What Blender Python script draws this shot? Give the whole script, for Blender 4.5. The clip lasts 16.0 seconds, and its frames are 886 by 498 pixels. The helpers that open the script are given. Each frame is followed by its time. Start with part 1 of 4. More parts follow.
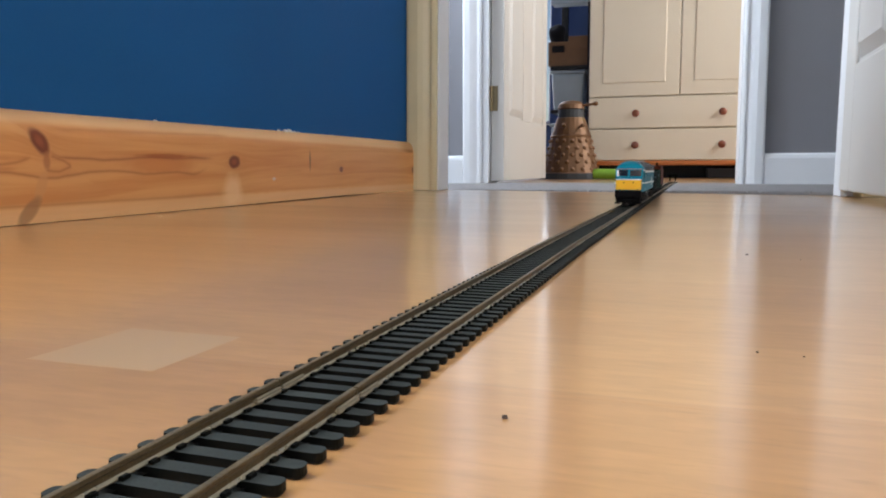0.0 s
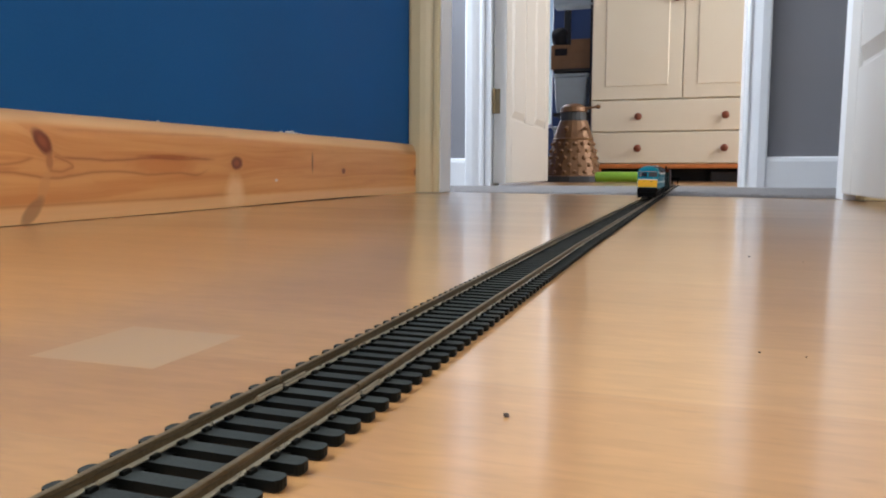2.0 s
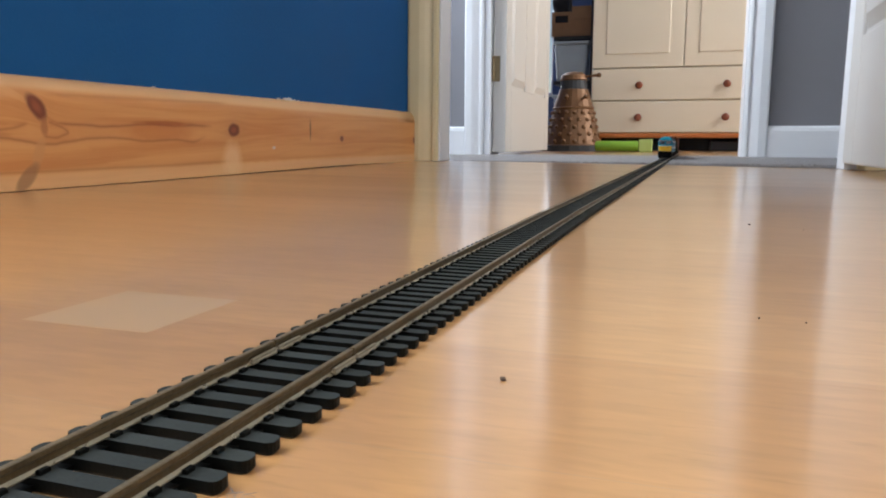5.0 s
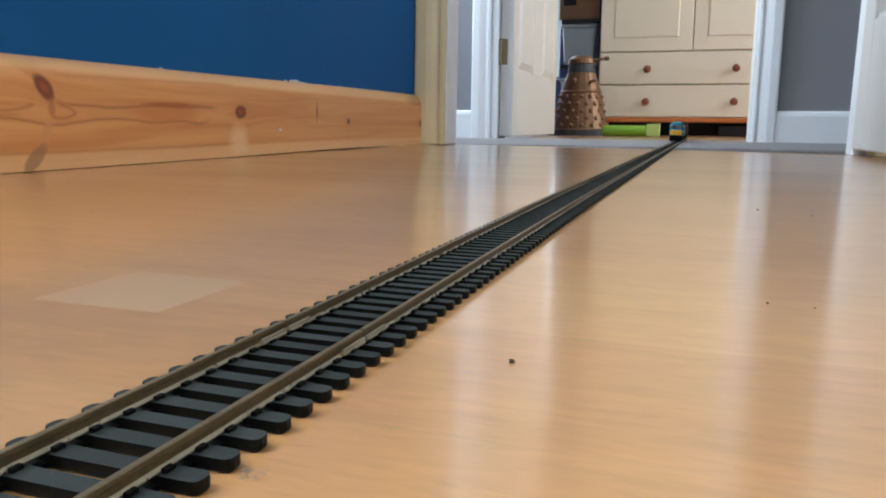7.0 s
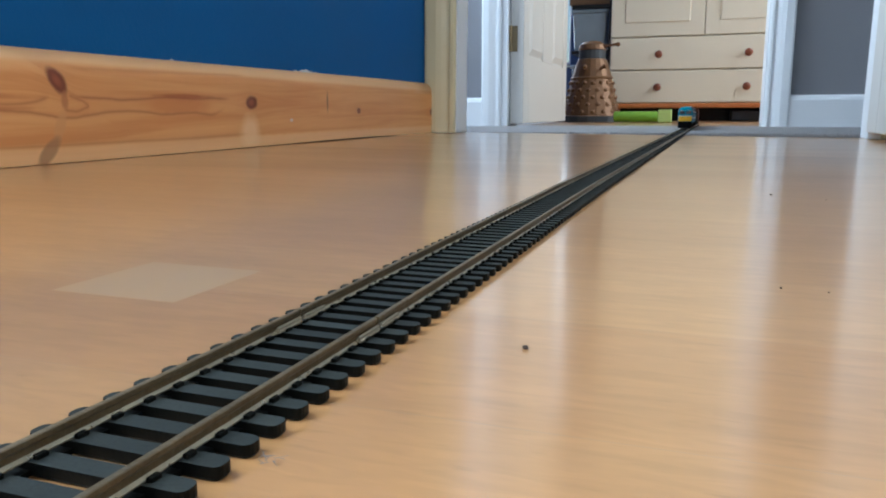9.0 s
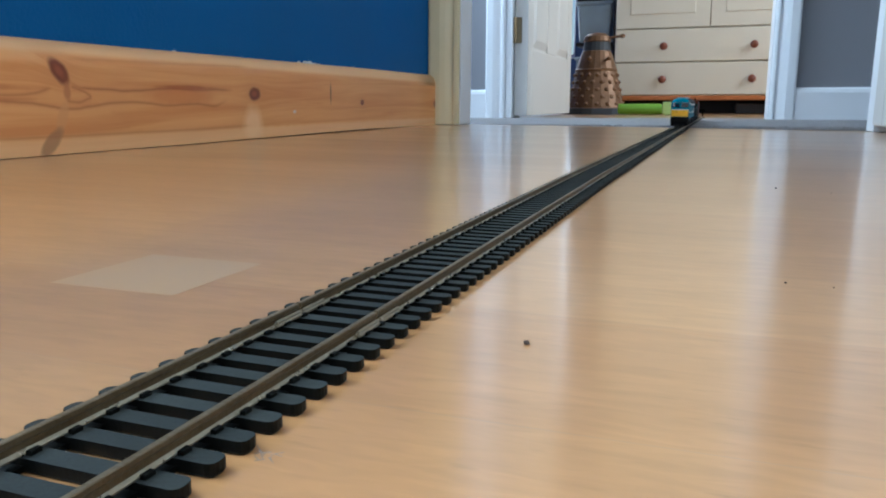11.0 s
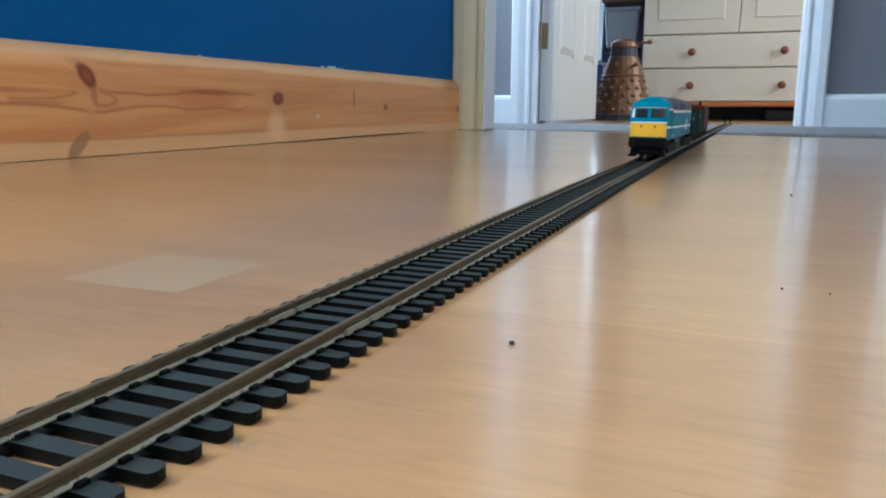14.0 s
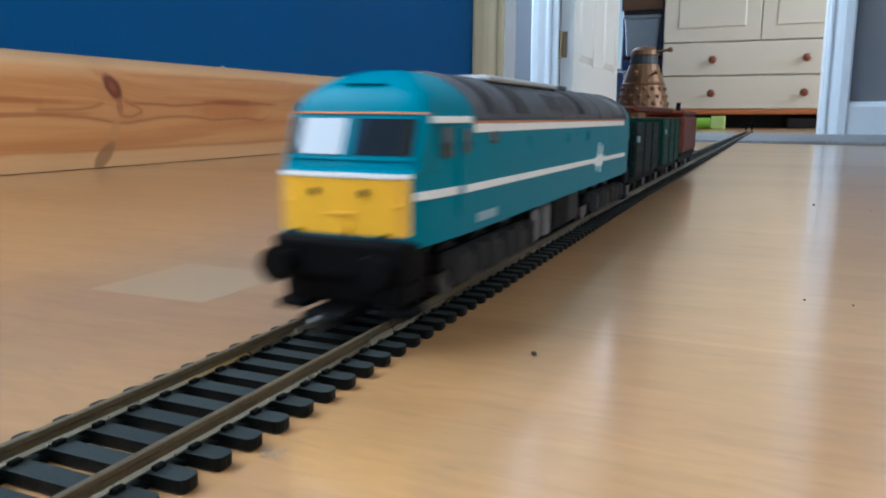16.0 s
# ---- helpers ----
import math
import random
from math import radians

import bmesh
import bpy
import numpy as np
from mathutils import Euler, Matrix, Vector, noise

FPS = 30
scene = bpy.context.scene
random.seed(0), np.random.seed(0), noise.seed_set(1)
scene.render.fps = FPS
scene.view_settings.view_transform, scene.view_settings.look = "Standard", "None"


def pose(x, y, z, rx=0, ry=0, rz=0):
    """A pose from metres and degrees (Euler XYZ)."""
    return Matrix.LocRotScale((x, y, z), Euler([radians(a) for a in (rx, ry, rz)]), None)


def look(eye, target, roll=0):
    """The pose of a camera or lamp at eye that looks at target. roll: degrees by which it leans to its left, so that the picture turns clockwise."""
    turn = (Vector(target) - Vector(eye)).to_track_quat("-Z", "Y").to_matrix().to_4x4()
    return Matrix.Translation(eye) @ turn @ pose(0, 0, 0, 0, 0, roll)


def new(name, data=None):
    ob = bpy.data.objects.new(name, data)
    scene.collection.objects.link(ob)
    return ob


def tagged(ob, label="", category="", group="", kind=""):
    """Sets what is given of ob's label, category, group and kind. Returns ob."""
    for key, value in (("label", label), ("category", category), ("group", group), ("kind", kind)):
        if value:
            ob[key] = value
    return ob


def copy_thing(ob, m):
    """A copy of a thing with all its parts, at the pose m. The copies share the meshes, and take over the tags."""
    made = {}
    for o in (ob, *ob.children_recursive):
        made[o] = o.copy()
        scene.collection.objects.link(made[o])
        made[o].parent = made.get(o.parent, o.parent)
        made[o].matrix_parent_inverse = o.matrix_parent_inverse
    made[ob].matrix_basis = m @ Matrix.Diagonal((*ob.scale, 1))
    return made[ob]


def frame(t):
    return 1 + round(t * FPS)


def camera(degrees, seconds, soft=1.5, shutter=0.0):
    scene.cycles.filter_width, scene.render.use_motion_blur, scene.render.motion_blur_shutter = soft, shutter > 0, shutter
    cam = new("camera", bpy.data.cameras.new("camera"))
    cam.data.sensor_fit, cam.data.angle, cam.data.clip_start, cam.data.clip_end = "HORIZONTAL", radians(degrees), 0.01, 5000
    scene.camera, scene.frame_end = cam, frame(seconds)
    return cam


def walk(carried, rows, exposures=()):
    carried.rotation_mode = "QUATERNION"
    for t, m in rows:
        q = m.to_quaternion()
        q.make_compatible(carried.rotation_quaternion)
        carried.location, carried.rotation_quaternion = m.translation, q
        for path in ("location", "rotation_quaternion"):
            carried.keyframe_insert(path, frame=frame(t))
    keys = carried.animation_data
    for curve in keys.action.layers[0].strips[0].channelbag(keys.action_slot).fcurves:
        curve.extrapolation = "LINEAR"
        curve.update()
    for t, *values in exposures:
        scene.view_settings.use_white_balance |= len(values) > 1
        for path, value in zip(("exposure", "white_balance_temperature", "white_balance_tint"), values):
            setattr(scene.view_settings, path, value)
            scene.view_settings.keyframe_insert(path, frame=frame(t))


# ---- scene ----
cam = camera(60.6, 16.0, soft=2.0, shutter=0.6)
PATH = [
    (0, (0.068, 0.026, 0.048), (-0.531, 1.922, -0.168), 0.3),
    (0.5, (0.068, 0.027, 0.048), (-0.53, 1.923, -0.162), 0.4),
    (1, (0.069, 0.026, 0.048), (-0.531, 1.924, -0.147), 0.5),
    (1.5, (0.068, 0.026, 0.048), (-0.531, 1.923, -0.156), 0.5),
    (2, (0.068, 0.026, 0.047), (-0.536, 1.921, -0.162), 0.5),
    (2.5, (0.068, 0.026, 0.047), (-0.54, 1.921, -0.157), 0.5),
    (3, (0.068, 0.026, 0.047), (-0.545, 1.919, -0.151), 0.3),
    (3.5, (0.068, 0.026, 0.047), (-0.548, 1.915, -0.179), 0.4),
    (4, (0.068, 0.026, 0.047), (-0.546, 1.913, -0.2), 0.4),
    (4.2, (0.068, 0.029, 0.046), (-0.543, 1.915, -0.215), 0.4),
    (6.5, (0.067, 0.027, 0.045), (-0.519, 1.914, -0.262), 1.2),
    (7, (0.067, 0.028, 0.045), (-0.542, 1.904, -0.286), 1.0),
    (7.5, (0.067, 0.029, 0.044), (-0.533, 1.9, -0.327), 0.9),
    (8, (0.067, 0.028, 0.046), (-0.555, 1.897, -0.298), 0.5),
    (8.5, (0.067, 0.028, 0.046), (-0.57, 1.892, -0.296), 0.3),
    (9, (0.067, 0.027, 0.045), (-0.569, 1.889, -0.316), 0.3),
    (11.5, (0.067, 0.029, 0.045), (-0.579, 1.883, -0.337), 0.5),
    (12, (0.067, 0.029, 0.045), (-0.587, 1.883, -0.324), 0.5),
    (12.5, (0.067, 0.029, 0.045), (-0.589, 1.881, -0.327), 0.6),
    (13, (0.067, 0.028, 0.045), (-0.6, 1.878, -0.32), 0.5),
    (13.5, (0.07, 0.028, 0.045), (-0.622, 1.868, -0.322), 0.6),
    (14, (0.075, 0.028, 0.045), (-0.633, 1.862, -0.324), 0.7),
    (14.5, (0.074, 0.029, 0.044), (-0.637, 1.857, -0.346), 0.8),
    (15, (0.075, 0.027, 0.046), (-0.668, 1.85, -0.309), 0.3),
    (15.5, (0.075, 0.026, 0.046), (-0.675, 1.847, -0.304), 0.4),
    (15.8, (0.075, 0.026, 0.046), (-0.679, 1.845, -0.2955), 0.45),
    (16, (0.075, 0.026, 0.046), (-0.681, 1.844, -0.302), 0.5),
]
walk(cam, [(t, look(eye, target, roll)) for t, eye, target, roll in PATH],
     [(0.0, 0.15, 6450, 14), (4.2, 0.15, 6550, 15), (7.0, 0.11, 6150, 10), (9.2, 0.08, 5600, 6), (11.5, 0.05, 5350, 5), (16.0, 0.05, 5300, 5)])

# ---- world, daylight, window lamps ----
world = bpy.data.worlds.new("daylight")
scene.world = world
world.use_nodes = True
wn, wl = world.node_tree.nodes, world.node_tree.links
sky = wn.new("ShaderNodeTexSky")
sky.sky_type, sky.sun_disc = "NISHITA", False
sky.sun_elevation, sky.sun_rotation = radians(38), radians(250)
wn["Background"].inputs["Strength"].default_value = 0.1
wl.new(sky.outputs["Color"], wn["Background"].inputs["Color"])

sun = new("sun", bpy.data.lights.new("sun", "SUN"))
sun.data.energy, sun.data.angle, sun.data.color = 0.5, radians(30), (1, 0.96, 0.9)
sun.matrix_world = look((-4, -3, 4), (0, 0, 0))


def window_lamp(name, eye, target, wide, high, power, colour):
    """The sky's light in a window's opening."""
    lamp = bpy.data.lights.new(name, "AREA")
    lamp.shape, lamp.size, lamp.size_y, lamp.energy, lamp.color = "RECTANGLE", wide, high, power, colour
    ob = new(name, lamp)
    ob.matrix_world = look(eye, target)
    return ob


SKY = (0.86, 0.93, 1.0)
window_lamp("window_light", (-0.57, -0.12, 1.27), (1, -0.12, 1.27), 1.02, 1.7, 42, SKY)
# fill light in an unseen window, added to brighten the room from behind
window_lamp("back_fill_light", (1.5, -2.66, 1.45), (1.5, 0, 1.45), 1.3, 1.1, 44, (0.98, 0.98, 1.0))
window_lamp("landing_window_light", (-1.47, 1.94, 1.3), (0, 1.94, 1.3), 0.6, 1.2, 56, (0.74, 0.88, 1.0))
window_lamp("bedroom_window_light", (1.78, 3.12, 1.3), (0, 3.12, 1.3), 1.2, 1.4, 52, (1.0, 0.98, 0.93))
window_lamp("bedroom_back_window_light", (-1.165, 4.58, 1.10), (-1.165, 0, 1.10), 0.93, 1.58, 14, (0.9, 0.95, 1.0))


# ---- materials ----
def material(name, colour, rough=0.6, metal=0.0, grain=None, mottle=0.0, scale=30.0, bump=0.0, bump_scale=200.0, coat=0.0, vary=0.0, spec=0.5):
    """A painted, plastic or metal surface: colour varied at two scales, with fine relief."""
    m = bpy.data.materials.new(name)
    m.use_nodes = True
    n, l = m.node_tree.nodes, m.node_tree.links
    b = n["Principled BSDF"]
    b.inputs["Metallic"].default_value, b.inputs["Roughness"].default_value = metal, rough
    b.inputs["Coat Weight"].default_value, b.inputs["Specular IOR Level"].default_value = coat, spec
    tc = n.new("ShaderNodeTexCoord")
    big = n.new("ShaderNodeTexNoise")
    big.inputs["Scale"].default_value, big.inputs["Detail"].default_value = scale, 5
    l.new(tc.outputs["Object"], big.inputs["Vector"])
    mix = n.new("ShaderNodeMix")
    mix.data_type = "RGBA"
    lo = [c * (1 - mottle) for c in colour]
    hi = [min(1, c * (1 + mottle)) for c in colour]
    mix.inputs["A"].default_value, mix.inputs["B"].default_value = (*lo, 1), (*hi, 1)
    l.new(big.outputs["Fac"], mix.inputs["Factor"])
    last = mix.outputs["Result"]
    if vary:
        info, hsv, rng = n.new("ShaderNodeObjectInfo"), n.new("ShaderNodeHueSaturation"), n.new("ShaderNodeMapRange")
        rng.inputs["To Min"].default_value, rng.inputs["To Max"].default_value = 1 - vary, 1 + vary
        l.new(info.outputs["Random"], rng.inputs["Value"])
        l.new(rng.outputs["Result"], hsv.inputs["Value"])
        l.new(last, hsv.inputs["Color"])
        last = hsv.outputs["Color"]
    l.new(last, b.inputs["Base Color"])
    rr = n.new("ShaderNodeMapRange")
    rr.inputs["To Min"].default_value, rr.inputs["To Max"].default_value = max(0.02, rough * 0.85), min(1, rough * 1.15)
    l.new(big.outputs["Fac"], rr.inputs["Value"])
    l.new(rr.outputs["Result"], b.inputs["Roughness"])
    if bump:
        fine, bp = n.new("ShaderNodeTexNoise"), n.new("ShaderNodeBump")
        fine.inputs["Scale"].default_value, fine.inputs["Detail"].default_value = bump_scale, 3
        bp.inputs["Strength"].default_value, bp.inputs["Distance"].default_value = bump, 0.002
        l.new(tc.outputs["Object"], fine.inputs["Vector"])
        l.new(fine.outputs["Fac"], bp.inputs["Height"])
        l.new(bp.outputs["Normal"], b.inputs["Normal"])
    return m


def laminate_material():
    """Glossy beech laminate: staves in rows along each board, fine grain and flecks."""
    m = bpy.data.materials.new("beech_laminate")
    m.use_nodes = True
    n, l = m.node_tree.nodes, m.node_tree.links
    b = n["Principled BSDF"]
    b.inputs["Specular IOR Level"].default_value = 0.3
    geo = n.new("ShaderNodeNewGeometry")
    brick = n.new("ShaderNodeTexBrick")
    brick.offset, brick.offset_frequency = 0.37, 2
    for key, value in (("Scale", 1.0), ("Mortar Size", 0.0002), ("Mortar Smooth", 0.6), ("Brick Width", 0.31), ("Row Height", 0.0577), ("Bias", 0.0)):
        brick.inputs[key].default_value = value
    brick.inputs["Color1"].default_value = (0.478, 0.251, 0.094, 1)
    brick.inputs["Color2"].default_value = (0.513, 0.280, 0.108, 1)
    brick.inputs["Mortar"].default_value = (0.43, 0.25, 0.112, 1)
    shift = n.new("ShaderNodeVectorMath")
    shift.inputs[1].default_value = (7.13, 5.181, 0)
    l.new(geo.outputs["Position"], shift.inputs[0])
    l.new(shift.outputs["Vector"], brick.inputs["Vector"])
    stretch = n.new("ShaderNodeMapping")
    stretch.inputs["Scale"].default_value = (9, 90, 9)
    l.new(geo.outputs["Position"], stretch.inputs["Vector"])
    grain = n.new("ShaderNodeTexNoise")
    grain.inputs["Scale"].default_value, grain.inputs["Detail"].default_value, grain.inputs["Distortion"].default_value = 1.0, 5, 0.5
    l.new(stretch.outputs["Vector"], grain.inputs["Vector"])
    wide = n.new("ShaderNodeMapping")
    wide.inputs["Scale"].default_value = (2.5, 14, 3)
    l.new(geo.outputs["Position"], wide.inputs["Vector"])
    cloud = n.new("ShaderNodeTexNoise")
    cloud.inputs["Scale"].default_value, cloud.inputs["Detail"].default_value = 1.0, 3
    l.new(wide.outputs["Vector"], cloud.inputs["Vector"])
    info = n.new("ShaderNodeObjectInfo")
    tone = n.new("ShaderNodeMath")
    tone.operation = "MULTIPLY_ADD"
    tone.inputs[1].default_value, tone.inputs[2].default_value = 0.13, 0.935
    l.new(info.outputs["Random"], tone.inputs[0])
    g1 = n.new("ShaderNodeMapRange")
    g1.inputs["From Min"].default_value, g1.inputs["From Max"].default_value = 0.3, 0.7
    g1.inputs["To Min"].default_value, g1.inputs["To Max"].default_value = 0.935, 1.045
    l.new(grain.outputs["Fac"], g1.inputs["Value"])
    g2 = n.new("ShaderNodeMapRange")
    g2.inputs["From Min"].default_value, g2.inputs["From Max"].default_value = 0.3, 0.7
    g2.inputs["To Min"].default_value, g2.inputs["To Max"].default_value = 0.95, 1.05
    l.new(cloud.outputs["Fac"], g2.inputs["Value"])
    a = n.new("ShaderNodeMath")
    a.operation = "MULTIPLY"
    l.new(g1.outputs["Result"], a.inputs[0])
    l.new(g2.outputs["Result"], a.inputs[1])
    dash = n.new("ShaderNodeMapping")
    dash.inputs["Scale"].default_value = (90, 560, 50)
    l.new(geo.outputs["Position"], dash.inputs["Vector"])
    fleck = n.new("ShaderNodeTexNoise")
    fleck.inputs["Scale"].default_value, fleck.inputs["Detail"].default_value = 1.0, 2
    l.new(dash.outputs["Vector"], fleck.inputs["Vector"])
    g3 = n.new("ShaderNodeMapRange")
    g3.inputs["From Min"].default_value, g3.inputs["From Max"].default_value = 0.64, 0.76
    g3.inputs["To Min"].default_value, g3.inputs["To Max"].default_value = 1.0, 0.86
    l.new(fleck.outputs["Fac"], g3.inputs["Value"])
    a2 = n.new("ShaderNodeMath")
    a2.operation = "MULTIPLY"
    l.new(a.outputs["Value"], a2.inputs[0])
    l.new(g3.outputs["Result"], a2.inputs[1])
    ray = n.new("ShaderNodeMapping")
    ray.inputs["Scale"].default_value = (70, 330, 50)
    l.new(geo.outputs["Position"], ray.inputs["Vector"])
    pore = n.new("ShaderNodeTexNoise")
    pore.inputs["Scale"].default_value, pore.inputs["Detail"].default_value, pore.inputs["Distortion"].default_value = 1.0, 4, 0.8
    l.new(ray.outputs["Vector"], pore.inputs["Vector"])
    g4 = n.new("ShaderNodeMapRange")
    g4.inputs["From Min"].default_value, g4.inputs["From Max"].default_value = 0.3, 0.7
    g4.inputs["To Min"].default_value, g4.inputs["To Max"].default_value = 0.92, 1.07
    l.new(pore.outputs["Fac"], g4.inputs["Value"])
    a = n.new("ShaderNodeMath")
    a.operation = "MULTIPLY"
    l.new(a2.outputs["Value"], a.inputs[0])
    l.new(g4.outputs["Result"], a.inputs[1])
    c = n.new("ShaderNodeMath")
    c.operation = "MULTIPLY"
    l.new(a.outputs["Value"], c.inputs[0])
    l.new(tone.outputs["Value"], c.inputs[1])
    hsv = n.new("ShaderNodeHueSaturation")
    l.new(brick.outputs["Color"], hsv.inputs["Color"])
    l.new(c.outputs["Value"], hsv.inputs["Value"])
    l.new(hsv.outputs["Color"], b.inputs["Base Color"])
    rough = n.new("ShaderNodeMapRange")
    rough.inputs["To Min"].default_value, rough.inputs["To Max"].default_value = 0.12, 0.18
    l.new(cloud.outputs["Fac"], rough.inputs["Value"])
    # worn lacquer over the printed board
    l.new(rough.outputs["Result"], b.inputs["Coat Roughness"])
    b.inputs["Roughness"].default_value = 0.3
    b.inputs["Coat Weight"].default_value, b.inputs["Coat IOR"].default_value = 0.86, 1.85
    return m


def pine_material(knots, marks, lines, smears, base=(0.82, 0.385, 0.125)):
    """Varnished knotty pine, grain along y. knots: (y, z, half length, half height, lean); marks: the same, with a colour;
    lines: growth lines through (y, z) points, with a half width and a colour; smears: tall stains that slant along y."""
    m = bpy.data.materials.new("varnished_pine")
    m.use_nodes = True
    n, l = m.node_tree.nodes, m.node_tree.links
    b = n["Principled BSDF"]
    b.inputs["Roughness"].default_value, b.inputs["Coat Weight"].default_value, b.inputs["Coat Roughness"].default_value = 0.45, 0.10, 0.25
    geo, sep = n.new("ShaderNodeNewGeometry"), n.new("ShaderNodeSeparateXYZ")
    l.new(geo.outputs["Position"], sep.inputs["Vector"])

    def calc(op, p, q=None, r=None):
        node = n.new("ShaderNodeMath")
        node.operation = op
        for i, v in enumerate((p, q, r)):
            if v is None:
                continue
            if isinstance(v, (int, float)):
                node.inputs[i].default_value = v
            else:
                l.new(v, node.inputs[i])
        return node.outputs["Value"]

    wob = n.new("ShaderNodeTexNoise")
    wob.inputs["Scale"].default_value, wob.inputs["Detail"].default_value = 60, 4
    l.new(geo.outputs["Position"], wob.inputs["Vector"])
    jitter = calc("SUBTRACT", wob.outputs["Fac"], 0.5)

    def ellipse(y, z, a, h, lean):
        dy = calc("SUBTRACT", sep.outputs["Y"], y)
        dz = calc("MULTIPLY_ADD", calc("SUBTRACT", sep.outputs["Z"], z), 1.0, calc("MULTIPLY", dy, lean))
        u, v = calc("DIVIDE", dy, a), calc("DIVIDE", dz, h)
        return calc("ADD", calc("SQRT", calc("ADD", calc("MULTIPLY", u, u), calc("MULTIPLY", v, v))), calc("MULTIPLY", jitter, 0.5)), dz

    swirl, dark, edge, heart = None, None, None, None
    for knot in knots:
        d, dz = ellipse(*knot)
        pull = calc("DIVIDE", calc("SIGN", dz), calc("MULTIPLY_ADD", calc("MULTIPLY", d, d), 0.35, 1.0))
        pull = calc("MULTIPLY", pull, knot[3] * 1.3)
        swirl = pull if swirl is None else calc("ADD", swirl, pull)
        core = calc("MINIMUM", calc("MAXIMUM", calc("MULTIPLY", calc("SUBTRACT", 1.25, d), 2.2), 0.0), 1.0)
        dark = core if dark is None else calc("MAXIMUM", dark, core)
        eye = calc("MINIMUM", calc("MAXIMUM", calc("MULTIPLY", calc("SUBTRACT", 0.62, d), 2.5), 0.0), 1.0)
        heart = eye if heart is None else calc("MAXIMUM", heart, eye)
        halo = calc("DIVIDE", 1.0, calc("MULTIPLY_ADD", calc("MULTIPLY", d, d), 0.5, 1.0))
        edge = halo if edge is None else calc("MAXIMUM", edge, halo)
    across = calc("SUBTRACT", sep.outputs["Z"], swirl)
    across = calc("ADD", across, calc("MULTIPLY", sep.outputs["X"], 1.0))
    vec = n.new("ShaderNodeCombineXYZ")
    l.new(calc("MULTIPLY", sep.outputs["Y"], 3.0), vec.inputs["X"])
    l.new(calc("MULTIPLY", across, 75.0), vec.inputs["Y"])
    rings = n.new("ShaderNodeTexNoise")
    rings.inputs["Scale"].default_value, rings.inputs["Detail"].default_value, rings.inputs["Distortion"].default_value = 1.0, 3, 0.6
    l.new(vec.outputs["Vector"], rings.inputs["Vector"])
    vec2 = n.new("ShaderNodeCombineXYZ")
    l.new(calc("MULTIPLY", sep.outputs["Y"], 25.0), vec2.inputs["X"])
    l.new(calc("MULTIPLY", across, 900.0), vec2.inputs["Y"])
    fine = n.new("ShaderNodeTexNoise")
    fine.inputs["Scale"].default_value, fine.inputs["Detail"].default_value = 1.0, 2
    l.new(vec2.outputs["Vector"], fine.inputs["Vector"])
    ramp = n.new("ShaderNodeValToRGB")
    ramp.color_ramp.elements[0].position, ramp.color_ramp.elements[0].color = 0.34, (base[0] * 0.88, base[1] * 0.76, base[2] * 0.64, 1)
    ramp.color_ramp.elements[1].position, ramp.color_ramp.elements[1].color = 0.56, (*base, 1)
    top = ramp.color_ramp.elements.new(0.75)
    top.color = (base[0] * 1.05, base[1] * 1.14, base[2] * 1.25, 1)
    l.new(calc("MULTIPLY_ADD", fine.outputs["Fac"], 0.16, calc("SUBTRACT", rings.outputs["Fac"], 0.08)), ramp.inputs["Fac"])

    def blend(fac, under, colour):
        mix = n.new("ShaderNodeMix")
        mix.data_type = "RGBA"
        l.new(fac, mix.inputs["Factor"])
        l.new(under, mix.inputs["A"])
        mix.inputs["B"].default_value = (*colour, 1)
        return mix.outputs["Result"]

    # pale sapwood along the foot; the top band paints in light on the rounding
    sap_and_lit_top = calc("MULTIPLY", calc("ADD", calc("SUBTRACT", 0.0155, sep.outputs["Z"]), calc("MULTIPLY", jitter, 0.003)), 300.0)
    sap_and_lit_top = calc("MAXIMUM", sap_and_lit_top, calc("MULTIPLY", calc("SUBTRACT", sep.outputs["Z"], 0.0795), 250.0))
    sap_and_lit_top = calc("MINIMUM", calc("MAXIMUM", sap_and_lit_top, 0.0), 1.0)
    ramp_out = blend(calc("MULTIPLY", sap_and_lit_top, 0.55), ramp.outputs["Color"], (0.95, 0.62, 0.30))
    col = blend(calc("MULTIPLY", edge, 0.25), ramp_out, (0.40, 0.13, 0.04))
    col = blend(calc("MINIMUM", calc("MULTIPLY", dark, 1.0), 0.92), col, (0.20, 0.040, 0.015))
    col = blend(calc("MULTIPLY", heart, 0.7), col, (0.42, 0.11, 0.04))
    for y, z, a, h, lean, colour in marks:
        d, _ = ellipse(y, z, a, h, lean)
        col = blend(calc("MINIMUM", calc("MULTIPLY", calc("MAXIMUM", calc("SUBTRACT", 1.15, d), 0.0), 1.3), 0.8), col, colour)
    for points, wide, colour in lines:
        y0, y1 = points[0][0], points[-1][0]
        along = calc("DIVIDE", calc("SUBTRACT", sep.outputs["Y"], y0), y1 - y0)
        bend = n.new("ShaderNodeValToRGB")
        bend.color_ramp.interpolation = "CARDINAL"
        while len(bend.color_ramp.elements) < len(points):
            bend.color_ramp.elements.new(0.5)
        for stop, (y, z) in zip(bend.color_ramp.elements, points):
            stop.position = (y - y0) / (y1 - y0)
        for stop, (y, z) in zip(bend.color_ramp.elements, points):
            stop.color = (z * 10, z * 10, z * 10, 1)
        l.new(along, bend.inputs["Fac"])
        off = calc("DIVIDE", calc("SUBTRACT", calc("MULTIPLY_ADD", jitter, 0.0015, sep.outputs["Z"]), calc("MULTIPLY", bend.outputs["Color"], 0.1)), wide)
        fac = calc("DIVIDE", 1.0, calc("MULTIPLY_ADD", calc("MULTIPLY", off, off), 1.0, 1.0))
